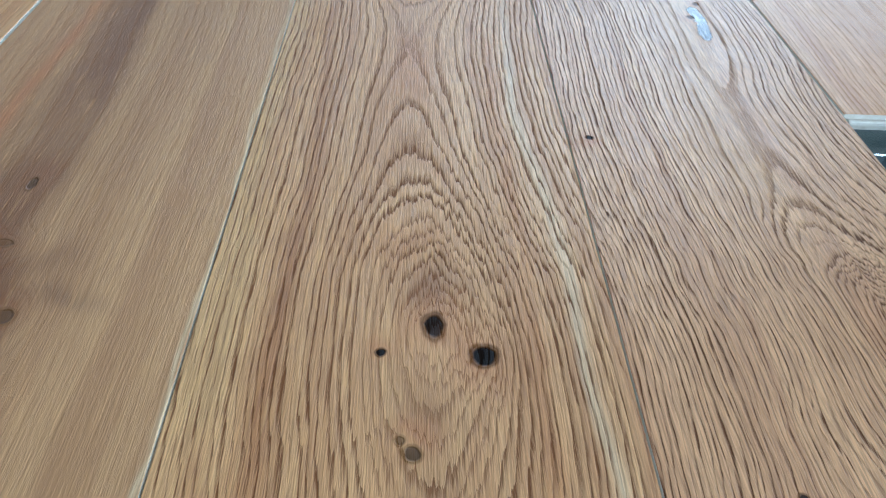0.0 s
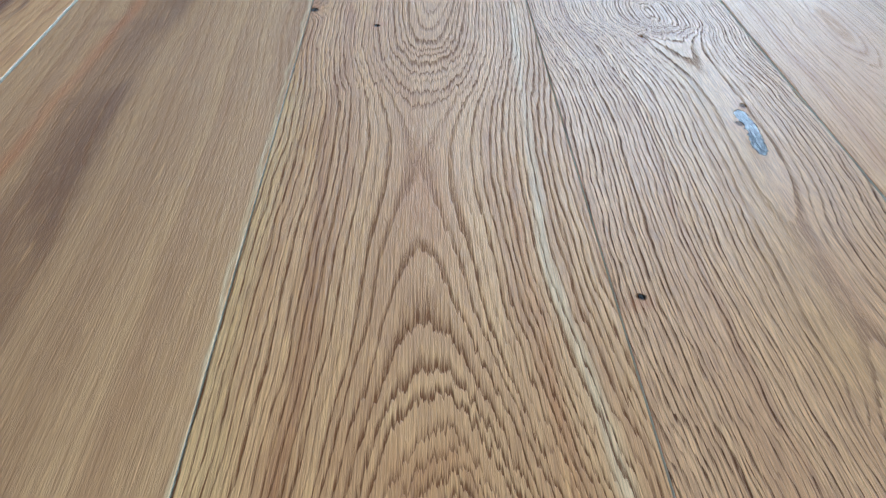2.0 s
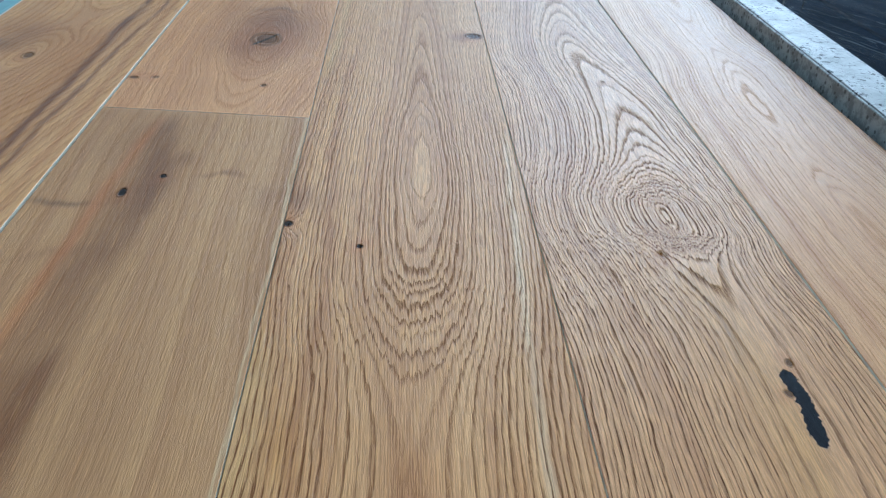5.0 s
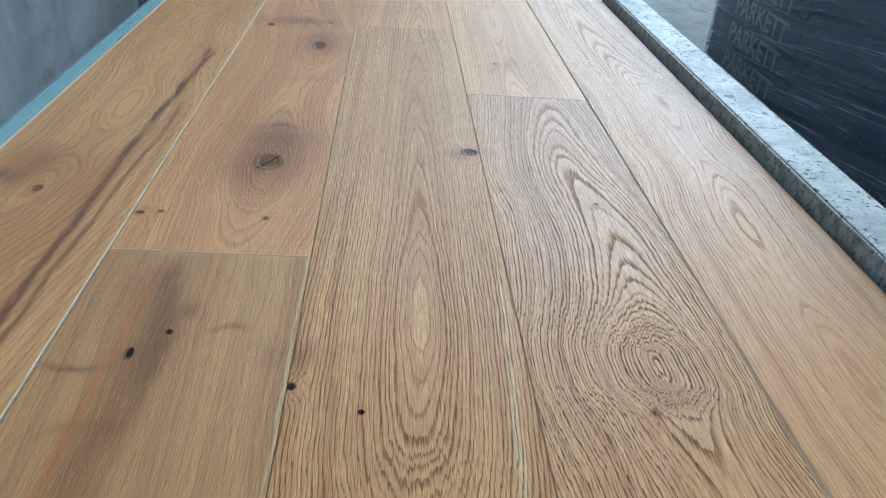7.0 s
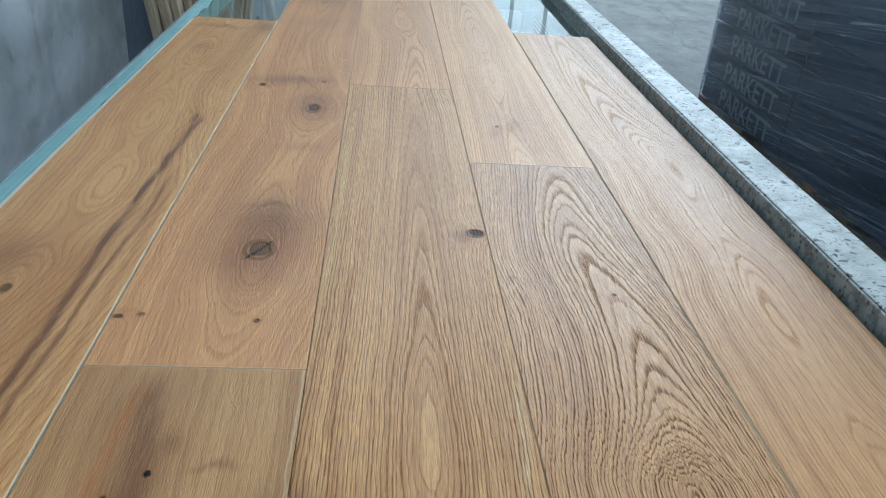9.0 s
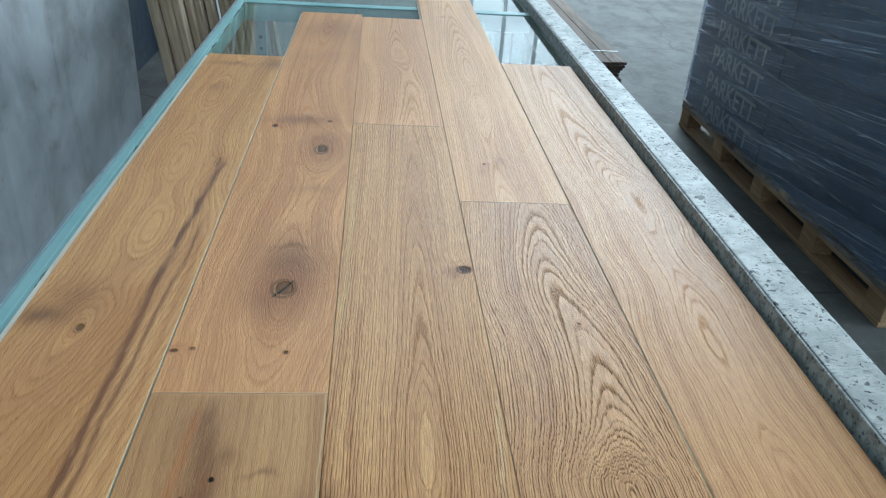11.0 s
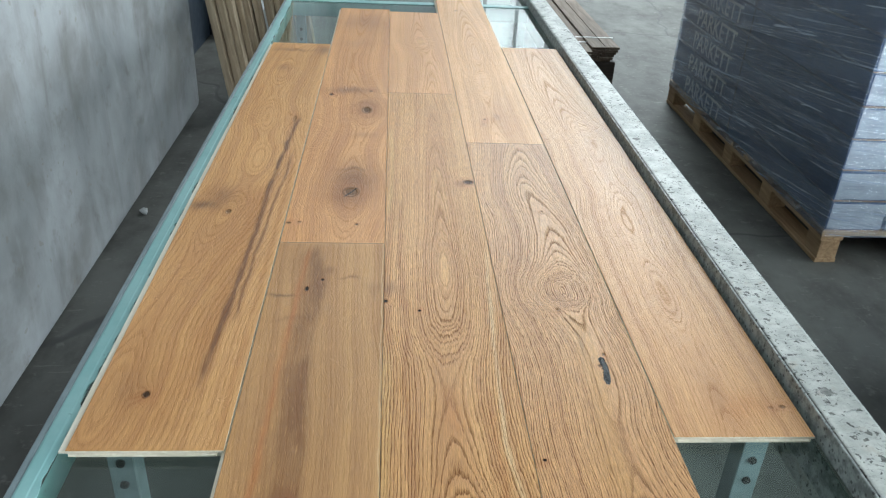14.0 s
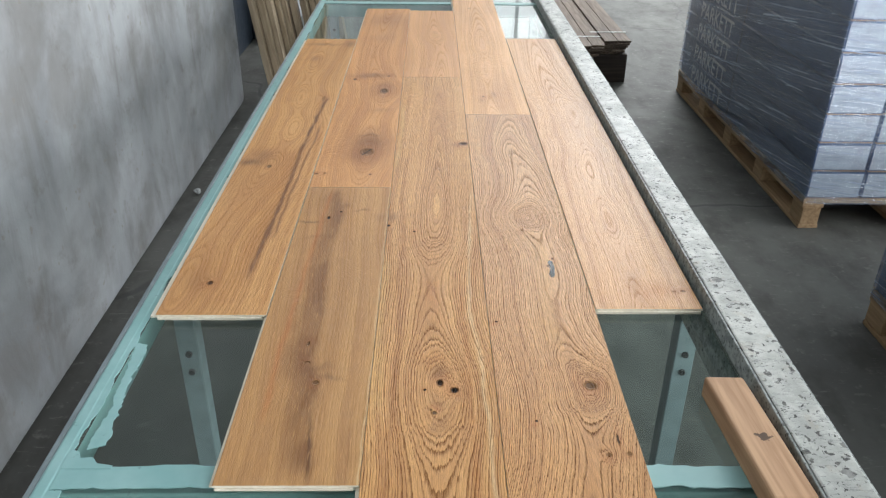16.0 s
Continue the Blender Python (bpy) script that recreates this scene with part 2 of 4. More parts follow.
def plain_wood(name, light, dark, axis=1, fine=90.0, rough=0.7, knot=None):
    """Raw sawn wood with its grain along one local axis."""
    n = Tree(name)
    s = [1.0, 1.0, 1.0]
    s[axis] = 0.06
    pos = n.local()
    r = n.mul(n.chance(), 7.0)
    v = n.t.nodes.new("ShaderNodeVectorMath")
    v.operation = "ADD"
    n.put(v.inputs[0], n.scaled(pos, tuple(s))), n.put(v.inputs[1], n.vec(r, r, r))
    v = v.outputs[0]
    g = n.noise(v, fine, 3.0, 0.6, 0.6)
    big = n.noise(v, fine * 0.14, 2.0)
    colour = n.mix(n.step(g, 0.35, 0.66), light, dark)
    colour = n.mix(n.mul(n.step(big, 0.4, 0.7), 0.45), colour, tuple(c * 0.7 for c in dark))
    if knot:
        r2 = n.t.nodes.new("ShaderNodeVectorMath")
        r2.operation = "ADD"
        n.put(r2.inputs[0], pos), n.put(r2.inputs[1], n.vec(n.mul(n.noise(pos, 90.0, 2.0), 0.02), n.mul(n.noise(n.scaled(pos, (1, 1, 1), (5, 5, 5)), 90.0, 2.0), 0.02), 0.0))
        colour = n.mix(n.mul(n.step(n.hump(r2.outputs[0], knot[0] + 0.01, knot[1] + 0.01, 0.012, 0.006), 0.35, 0.6), 0.85), colour, (0.03, 0.02, 0.015))
    n.bump(g, 0.4, 0.001)
    return n.done(colour, rough, 0.0, 0.3)


def teal_paint():
    n = Tree("teal_paint")
    pos = n.place()
    a, b = n.noise(pos, 9.0, 4.0, 0.6), n.noise(pos, 70.0, 3.0)
    colour = n.mix(n.step(a, 0.3, 0.7), (0.22, 0.42, 0.42), (0.29, 0.49, 0.49))
    colour = n.mix(n.mul(n.step(n.noise(pos, 24.0, 4.0, 0.7), 0.64, 0.72), 0.75), colour, (0.10, 0.15, 0.15))
    n.bump(n.add(a, n.mul(b, 0.3)), 0.4, 0.0015)
    return n.done(colour, n.m("MULTIPLY_ADD", b, 0.25, 0.35))


def chipped_paint():
    """Off-white paint on steel, scratched and scuffed, with many small dark chips and a few worn blots."""
    n = Tree("chipped_white_paint")
    pos = n.place()
    x, y, z = n.split(pos)
    cloud = n.noise(pos, 16.0, 5.0, 0.7)
    colour = n.mix(n.step(cloud, 0.34, 0.66), (0.52, 0.53, 0.50), (0.33, 0.34, 0.32))
    rust = n.step(n.noise(pos, 33.0, 3.0, 0.6), 0.58, 0.72)
    colour = n.mix(n.mul(rust, 0.45), colour, (0.34, 0.30, 0.24))
    scr = n.step(n.noise(n.vec(n.mul(x, 0.35), n.mul(y, 1.4), z), 120.0, 4.0, 0.75, 1.5), 0.57, 0.62)
    colour = n.mix(n.mul(scr, 0.60), colour, (0.17, 0.18, 0.18))
    shaken = n.t.nodes.new("ShaderNodeVectorMath")
    shaken.operation = "ADD"
    n.put(shaken.inputs[0], pos)
    n.put(shaken.inputs[1], n.vec(n.mul(n.noise(pos, 90.0, 3.0), 0.022), n.mul(n.noise(n.scaled(pos, (1, 1, 1), (4, 8, 1)), 80.0, 3.0), 0.022), 0.0))
    shaken = shaken.outputs[0]
    blot = n.mul(n.step(n.spots(shaken, 21.0), 0.20, 0.23, 1.0, 0.0), n.step(n.noise(pos, 9.0, 2.0), 0.50, 0.56))
    chip = n.mul(n.step(n.spots(shaken, 62.0), 0.22, 0.26, 1.0, 0.0), n.step(n.noise(pos, 22.0, 3.0, 0.6), 0.44, 0.50))
    fleck = n.mul(n.step(n.spots(shaken, 150.0), 0.22, 0.28, 1.0, 0.0), n.step(n.noise(pos, 40.0, 2.0), 0.46, 0.54))
    both = n.m("MAXIMUM", n.m("MAXIMUM", chip, fleck), n.mul(blot, 0.8))
    shade = n.mix(n.step(n.noise(pos, 130.0, 2.0), 0.40, 0.62), (0.022, 0.022, 0.022), (0.12, 0.12, 0.11))
    colour = n.mix(n.mul(both, 0.92), colour, shade)
    n.bump(n.add(n.mul(both, -1.0), n.add(n.mul(scr, -0.4), n.mul(cloud, 0.5))), 0.7, 0.0015)
    return n.done(colour, n.m("MULTIPLY_ADD", cloud, 0.3, 0.34), 0.0, 0.45)


def steel_edge():
    n = Tree("worn_steel_edge")
    pos = n.place()
    a = n.noise(pos, 60.0, 4.0, 0.7)
    colour = n.mix(n.step(a, 0.40, 0.62), (0.40, 0.43, 0.42), (0.20, 0.22, 0.215))
    dots = n.step(n.spots(pos, 110.0), 0.2, 0.3, 1.0, 0.0)
    colour = n.mix(n.mul(dots, 0.7), colour, (0.03, 0.03, 0.03))
    n.bump(a, 0.5, 0.001)
    return n.done(colour, 0.5, 0.0)


def plaster():
    """Grey cement plaster, blotched with damp and trowel marks."""
    n = Tree("grey_plaster")
    pos = n.place()
    big = n.noise(pos, 1.3, 4.0, 0.6, 0.4)
    mid = n.noise(n.scaled(pos, (1, 1.0, 0.9)), 3.2, 5.0, 0.65, 0.3)
    colour = n.mix(n.step(big, 0.34, 0.66), (0.33, 0.345, 0.36), (0.19, 0.20, 0.21))
    colour = n.mix(n.mul(n.step(mid, 0.42, 0.68), 0.62), colour, (0.155, 0.150, 0.145))
    colour = n.mix(n.mul(n.step(n.noise(pos, 9.0, 4.0, 0.7), 0.55, 0.75), 0.45), colour, (0.125, 0.115, 0.105))
    streak = n.noise(n.scaled(pos, (1, 1, 0.28)), 4.5, 5.0, 0.65, 0.6)
    colour = n.mix(n.mul(n.step(streak, 0.52, 0.72), 0.45), colour, (0.105, 0.098, 0.088))
    colour = n.mix(n.mul(n.step(streak, 0.30, 0.42, 1.0, 0.0), 0.15), colour, (0.42, 0.44, 0.46))
    chip = n.step(n.noise(pos, 26.0, 2.0), 0.68, 0.73)
    colour = n.mix(n.mul(chip, 0.5), colour, (0.20, 0.18, 0.16))
    fine = n.noise(pos, 90.0, 4.0, 0.7)
    n.bump(n.add(mid, n.mul(fine, 0.25)), 0.45, 0.006)
    return n.done(colour, n.m("MULTIPLY_ADD", mid, 0.25, 0.55), 0.0, 0.3)


def concrete():
    n = Tree("concrete_floor")
    pos = n.place()
    x, y, z = n.split(pos)
    big = n.noise(pos, 0.9, 4.0, 0.6)
    mid = n.noise(n.scaled(pos, (1.0, 0.6, 1.0)), 6.0, 5.0, 0.65)
    colour = n.mix(n.step(big, 0.3, 0.7), (0.115, 0.116, 0.108), (0.062, 0.062, 0.058))
    colour = n.mix(n.mul(n.step(mid, 0.4, 0.75), 0.65), colour, (0.034, 0.032, 0.029))
    colour = n.mix(n.mul(n.step(n.noise(pos, 18.0, 3.0, 0.7), 0.58, 0.72), 0.45), colour, (0.18, 0.178, 0.165))
    scuff = n.step(n.noise(n.scaled(pos, (0.5, 2.2, 1.0)), 26.0, 4.0, 0.7, 0.8), 0.60, 0.68)
    colour = n.mix(n.mul(scuff, 0.35), colour, (0.20, 0.197, 0.185))
    crack = n.t.nodes.new("ShaderNodeTexVoronoi")
    crack.feature = "DISTANCE_TO_EDGE"
    crack.inputs["Scale"].default_value = 0.30
    bend = n.t.nodes.new("ShaderNodeVectorMath")
    bend.operation = "ADD"
    n.put(bend.inputs[0], pos)
    n.put(bend.inputs[1], n.vec(n.mul(n.noise(pos, 1.1, 3.0, 0.5), 0.8), n.mul(n.noise(pos, 1.0, 3.0, 0.5), 0.8), 0.0))
    n.put(crack.inputs["Vector"], bend.outputs[0])
    c = n.step(crack.outputs["Distance"], 0.001, 0.005, 1.0, 0.0)
    colour = n.mix(n.mul(c, 0.7), colour, (0.05, 0.05, 0.05))
    n.bump(n.add(n.mul(mid, 0.6), n.mul(c, -1.0)), 0.35, 0.004)
    return n.done(colour, n.m("MULTIPLY_ADD", mid, 0.30, 0.52), 0.0, 0.35)


def flat(name, colour, rough=0.6, metal=0.0, spread=0.12, scale=20.0, spec=0.4):
    """A nearly even colour with faint clouds and grime."""
    n = Tree(name)
    pos = n.place()
    a = n.noise(pos, scale, 4.0, 0.6)
    c = n.mix(n.step(a, 0.3, 0.7), tuple(min(1, v * (1 + spread)) for v in colour), tuple(v * (1 - spread) for v in colour))
    n.bump(a, 0.15, 0.001)
    return n.done(c, n.m("MULTIPLY_ADD", a, 0.2, rough - 0.1), metal, spec)


def clear(name, tint, rough=0.02, ior=1.5, painted_sheen=0.0):
    """A thin clear sheet: it lets light through and mirrors by its angle."""
    n = Tree(name)
    t = n.t
    through_, gloss, fres, mixer = (t.nodes.new(k) for k in ("ShaderNodeBsdfTransparent", "ShaderNodeBsdfGlossy", "ShaderNodeFresnel", "ShaderNodeMixShader"))
    n.put(through_.inputs[0], tint)
    gloss.inputs["Roughness"].default_value = rough
    fres.inputs[0].default_value = ior
    n.put(mixer.inputs[0], fres.outputs[0])
    t.links.new(through_.outputs[0], mixer.inputs[1])
    t.links.new(gloss.outputs[0], mixer.inputs[2])
    # Grey-green diffuse share, painted in place of the ceiling mirrored in the glass.
    sheen_tint, veil = t.nodes.new("ShaderNodeBsdfDiffuse"), t.nodes.new("ShaderNodeMixShader")
    n.put(sheen_tint.inputs[0], (0.46, 0.56, 0.51))
    n.put(veil.inputs[0], n.m("MULTIPLY_ADD", n.step(n.noise(n.place(), 5.0, 4.0, 0.65), 0.3, 0.75), painted_sheen, painted_sheen * 0.5))
    t.links.new(mixer.outputs[0], veil.inputs[1]), t.links.new(sheen_tint.outputs[0], veil.inputs[2])
    t.links.new(veil.outputs[0], n.out.inputs[0])
    return n.mat


def film():
    """Stretch film: clear and glossy with drawn-out creases, glints and sheen painted on in pale blue."""
    n = Tree("stretch_film")
    t = n.t
    pos = n.place()
    x, y, z = n.split(pos)
    s = n.add(x, y)
    v = n.vec(n.add(n.mul(s, 0.9), n.mul(z, 0.2)), n.add(z, n.mul(s, 0.13)), 0.0)
    w1 = n.noise(n.scaled(v, (0.16, 6.4, 1)), 3.2, 4.0, 0.66, 0.9)
    w2 = n.noise(n.scaled(v, (0.10, 10.0, 1)), 9.0, 3.0, 0.6, 0.4)
    ridge = n.m("ABSOLUTE", n.m("SUBTRACT", w1, 0.5))
    line_ = n.step(ridge, 0.0, 0.022, 1.0, 0.0)
    gloss, clear_, glint_paint, m1, m2, fres, bmp = (t.nodes.new(k) for k in (
        "ShaderNodeBsdfGlossy", "ShaderNodeBsdfTransparent", "ShaderNodeBsdfDiffuse", "ShaderNodeMixShader", "ShaderNodeMixShader", "ShaderNodeFresnel", "ShaderNodeBump"))
    bmp.inputs["Strength"].default_value, bmp.inputs["Distance"].default_value = 1.0, 0.012
    n.put(bmp.inputs["Height"], n.add(w1, n.add(n.mul(w2, 0.4), n.mul(line_, 0.12))))
    gloss.inputs["Roughness"].default_value = 0.13
    t.links.new(bmp.outputs[0], gloss.inputs["Normal"])
    t.links.new(bmp.outputs[0], fres.inputs["Normal"])
    fres.inputs[0].default_value = 1.5
    n.put(clear_.inputs[0], (0.93, 0.95, 0.97))
    n.put(glint_paint.inputs[0], (0.52, 0.63, 0.82))
    n.put(m1.inputs[0], n.m("MULTIPLY_ADD", fres.outputs[0], 1.2, 0.03, clamp=True))
    t.links.new(clear_.outputs[0], m1.inputs[1]), t.links.new(gloss.outputs[0], m1.inputs[2])
    # Diffuse streaks along the creases are painted glints; the even share is painted sheen.
    n.put(m2.inputs[0], n.m("MULTIPLY_ADD", n.mul(line_, n.step(w2, 0.44, 0.62)), 0.62, n.m("MULTIPLY_ADD", n.step(w1, 0.40, 0.75), 0.22, 0.05)))
    t.links.new(m1.outputs[0], m2.inputs[1]), t.links.new(glint_paint.outputs[0], m2.inputs[2])
    t.links.new(m2.outputs[0], n.out.inputs[0])
    return n.mat


TEAL, CHIP, EDGE, PLASTER, CONCRETE = teal_paint(), chipped_paint(), steel_edge(), plaster(), concrete()
PANE = clear("green_glass", (0.66, 0.80, 0.74), 0.015, 1.5, 0.030)
FILM = film()
CORE = plain_wood("pale_plywood", (0.90, 0.83, 0.70), (0.80, 0.72, 0.58), 1, 160.0)
PINE = plain_wood("pallet_pine", (0.42, 0.28, 0.16), (0.27, 0.17, 0.09), 1, 60.0)
PINE_X = plain_wood("pallet_pine_across", (0.48, 0.34, 0.20), (0.33, 0.22, 0.12), 0, 60.0)
SLAT = plain_wood("brown_slat", (0.20, 0.15, 0.115), (0.11, 0.08, 0.06), 1, 70.0)
UPRIGHT = plain_wood("pale_board", (0.50, 0.40, 0.29), (0.34, 0.26, 0.18), 2, 80.0)
BEAM = plain_wood("squared_oak", (0.50, 0.31, 0.185), (0.36, 0.205, 0.115), 1, 70.0, 0.6, (0.002, -0.01))
DARKWOOD = plain_wood("dark_block", (0.075, 0.055, 0.045), (0.035, 0.027, 0.022), 0, 50.0)
NAVY = flat("navy_print", (0.034, 0.080, 0.185), 0.45)
KRAFT = flat("kraft_edge", (0.36, 0.24, 0.15), 0.8)
ENDCARD = flat("pale_grey_card", (0.36, 0.41, 0.47), 0.6)
PRINT = flat("grey_print", (0.30, 0.34, 0.40), 0.6)
LETTER = flat("pale_lettering", (0.40, 0.44, 0.50), 0.6)
RECESS_SHADE = flat("recess_shade_blue", (0.018, 0.028, 0.042), 0.5)
STRAP = flat("white_strap", (0.75, 0.75, 0.73), 0.4)
LEGPAINT = flat("leg_paint", (0.20, 0.25, 0.27), 0.5)
RUBBER = flat("bolt_black", (0.02, 0.02, 0.02), 0.5)
CEIL = flat("ceiling_sheet", (0.55, 0.57, 0.58), 0.7)
HALLWALL = flat("hall_wall", (0.42, 0.44, 0.45), 0.8)


# ---- building helpers ----
def thing(name, m=None):
    ob = new(name)
    ob.empty_display_size = 0.1
    if m is not None:
        ob.matrix_world = m
    return ob


def mesh_of(name, bm, mats):
    me = bpy.data.meshes.new(name)
    bmesh.ops.recalc_face_normals(bm, faces=bm.faces)
    bm.to_mesh(me)
    bm.free()
    for mt in mats if isinstance(mats, (list, tuple)) else (mats,):
        me.materials.append(mt)
    return me


def part(name, bm, mats, parent, label="", m=None):
    me = bm if isinstance(bm, bpy.types.Mesh) else mesh_of(name, bm, mats)
    ob = new(name, me)
    ob.parent = parent
    if m is not None:
        ob.matrix_basis = m
    if label:
        tagged(ob, label)
    return ob


def box(x0, x1, y0, y1, z0, z1, bevel=0.0, seg=1):
    bm = bmesh.new()
    bmesh.ops.create_cube(bm, size=1)
    for v in bm.verts:
        v.co = Vector(((x0 + x1) / 2 + v.co.x * (x1 - x0), (y0 + y1) / 2 + v.co.y * (y1 - y0), (z0 + z1) / 2 + v.co.z * (z1 - z0)))
    if bevel:
        bmesh.ops.bevel(bm, geom=bm.edges[:], offset=bevel, segments=seg, affect="EDGES", profile=0.6)
    return bm


def prism(outline, axis, a, b):
    """A closed outline in the plane across the axis, drawn out from a to b."""
    bm = bmesh.new()
    ends = []
    for h in (a, b):
        if axis == "y":
            ends.append([bm.verts.new((p, h, q)) for p, q in outline])
        elif axis == "z":
            ends.append([bm.verts.new((p, q, h)) for p, q in outline])
        else:
            ends.append([bm.verts.new((h, p, q)) for p, q in outline])
    n = len(outline)
    bm.faces.new(ends[0]), bm.faces.new(ends[1][::-1])
    for k in range(n):
        bm.faces.new((ends[0][k], ends[0][(k + 1) % n], ends[1][(k + 1) % n], ends[1][k]))
    return bm


def structure(name, bm, mats, label, category):
    return tagged(new(name, mesh_of(name, bm, mats)), label, category, "", "structure")


# ---- the hall ----
structure("floor", box(-3.2, 9.0, -7.0, 14.2, -0.12, 0.0), CONCRETE, "worn grey concrete floor with cracks and stains", "floor")
structure("wall_west", box(WALL_X - 0.24, WALL_X, -7.0, 3.40, 0.0, 5.0, 0.07, 6), PLASTER, "blotchy grey cement plastered wall beside the table", "wall")
structure("wall_recess", box(WALL_X - 0.24, WALL_X, 4.9, 14.0, 0.0, 5.0, 0.012, 2), PLASTER, "grey plastered wall beyond the dark recess", "wall")
# The shade of the recess is put into the dark blue of its three sides.
structure("wall_recess_back", box(-1.42, -1.36, 3.31, 4.91, 0.0, 5.0), RECESS_SHADE, "back of the wall recess, its shade coloured in dark blue", "wall")
structure("wall_recess_side", box(-1.56, WALL_X - 0.242, 3.08, 3.30, 0.0, 5.0), RECESS_SHADE, "near side of the wall recess, its shade coloured in dark blue", "wall")
structure("wall_recess_far", box(-1.56, WALL_X - 0.242, 4.92, 5.14, 0.0, 5.0), RECESS_SHADE, "far side of the wall recess, its shade coloured in dark blue", "wall")


def holed(x0, x1, y0, y1, holes, place_quad):
    """A sheet of rectangles with rectangular openings left out."""
    xs = sorted({x0, x1, *(v for h in holes for v in h[:2])})
    ys = sorted({y0, y1, *(v for h in holes for v in h[2:])})
    bm = bmesh.new()
    for a, b in zip(xs, xs[1:]):
        for c, d in zip(ys, ys[1:]):
            cx, cy = (a + b) / 2, (c + d) / 2
            if not any(h[0] < cx < h[1] and h[2] < cy < h[3] for h in holes):
                place_quad(bm, a, b, c, d)
    return bm


def slab_up(bm, a, b, c, d):
    made = bmesh.ops.create_cube(bm, size=1)["verts"]
    for v in made:
        v.co = Vector(((a + b) / 2 + v.co.x * (b - a), (c + d) / 2 + v.co.y * (d - c), 5.08 + v.co.z * 0.16))


def slab_far(bm, a, b, c, d):
    made = bmesh.ops.create_cube(bm, size=1)["verts"]
    for v in made:
        v.co = Vector(((a + b) / 2 + v.co.x * (b - a), 14.1 + v.co.y * 0.2, (c + d) / 2 + v.co.z * (d - c)))


def slab_near(bm, a, b, c, d):
    made = bmesh.ops.create_cube(bm, size=1)["verts"]
    for v in made:
        v.co = Vector(((a + b) / 2 + v.co.x * (b - a), -6.9 + v.co.y * 0.2, (c + d) / 2 + v.co.z * (d - c)))


def slab_side(bm, a, b, c, d):
    made = bmesh.ops.create_cube(bm, size=1)["verts"]
    for v in made:
        v.co = Vector((8.9 + v.co.x * 0.2, (a + b) / 2 + v.co.y * (b - a), (c + d) / 2 + v.co.z * (d - c)))


structure("wall_east", holed(-7.0, 14.0, 0.0, 5.0, [(-5.0, 3.0, 0.7, 3.9)], slab_side), HALLWALL, "plain grey hall wall with one long open window", "wall")
structure("wall_south", holed(-1.1, 8.8, 0.0, 5.0, [(3.4, 8.4, 0.0, 3.6)], slab_near), HALLWALL, "plain grey end wall with a wide open gate", "wall")
structure("ceiling", holed(-2.2, 9.0, -7.0, 14.2, [(1.2, 2.6, -6.2, 1.4), (4.55, 5.85, -6.0, 4.2), (1.8, 5.2, 6.7, 11.3)], slab_up), CEIL, "pale sheet roof with openings for unseen roof lamps", "ceiling")
structure("wall_north", holed(-1.1, 8.8, 0.0, 5.0, [(1.0, 8.2, 2.10, 4.70)], slab_far), HALLWALL, "grey end wall with a wide high window", "wall")
for x0, x1, y0, y1 in ((1.2, 2.6, -6.2, 1.4), (4.55, 5.85, -6.0, 4.2), (1.8, 5.2, 6.7, 11.3)):
    pane = structure("window_roof", box(x0, x1, y0, y1, 5.10, 5.11), PANE, "long clear pane over an unseen roof lamp", "rooflight")
    pane.visible_shadow = False
pane = structure("window_1", box(1.0, 8.2, 14.10, 14.11, 2.10, 4.70), PANE, "wide high window pane in the end wall", "window")
pane.visible_shadow = False
# Added bars, out of view, that break up the lamp's mirror image in the glass.
for k in range(1, 12):
    bar = structure("trim", box(1.0 + k * 0.6 - 0.03, 1.0 + k * 0.6 + 0.03, 13.80, 13.86, 2.10, 4.70), CEIL, "unseen grey bar added before the window lamp to stripe its reflection", "mullion")

# ---- the glass table ----
table = tagged(thing("glass_table", pose(0, 1.2, 0)), "long glass-topped inspection table with a teal steel frame", "table")
OFF = pose(0, -1.2, 0)
Y0, Y1 = -1.30, 4.20
CROSS = (-1.28, -0.386, 2.615, 4.18)


def ragged_strip(pts_in, pts_out, z0, z1):
    """A thin layer of paint between two uneven edges."""
    return prism(list(pts_in) + list(pts_out)[::-1], "z", z0, z1)


part("side_beam", box(-0.5175, -0.497, Y0, Y1, 0.690, 0.7525, 0.004, 2), TEAL, table, "teal painted steel side beam", OFF)
part("beam_flange", box(-0.5275, -0.518, Y0, Y1, 0.655, 0.7505, 0.002), LEGPAINT, table, "scuffed grey-blue steel flange", OFF)
for cy in CROSS:
    part("cross_beam", box(-0.496, 0.486, cy - 0.021, cy + 0.021, 0.690, 0.7415, 0.002), TEAL, table, "teal painted steel cross beam", OFF)
rail = part("edge_rail", box(0.4905, 0.556, Y0, Y1, 0.655, 0.785, 0.003, 2), CHIP, table, "off-white painted steel rail, chipped and stained", OFF)
part("rail_lip", box(0.4862, 0.4900, Y0, Y1, 0.690, 0.7835, 0.001), EDGE, table, "worn bare steel inner edge", OFF)
part("rail_seam", box(0.5565, 0.5595, Y0, Y1, 0.660, 0.782, 0.001), EDGE, table, "worn bare steel outer edge", OFF)
for a, b in zip(CROSS, CROSS[1:]):
    bm = box(-0.4955, 0.4855, a + 0.002, b - 0.002, GLASS - 0.008, GLASS, 0.0008)
    bmesh.ops.delete(bm, geom=[f for f in bm.faces if f.normal.z < -0.9], context="FACES_ONLY")
    pane = part("glass_pane", bm, PANE, table, "clear greenish glass pane", OFF)
    pane.visible_shadow = False
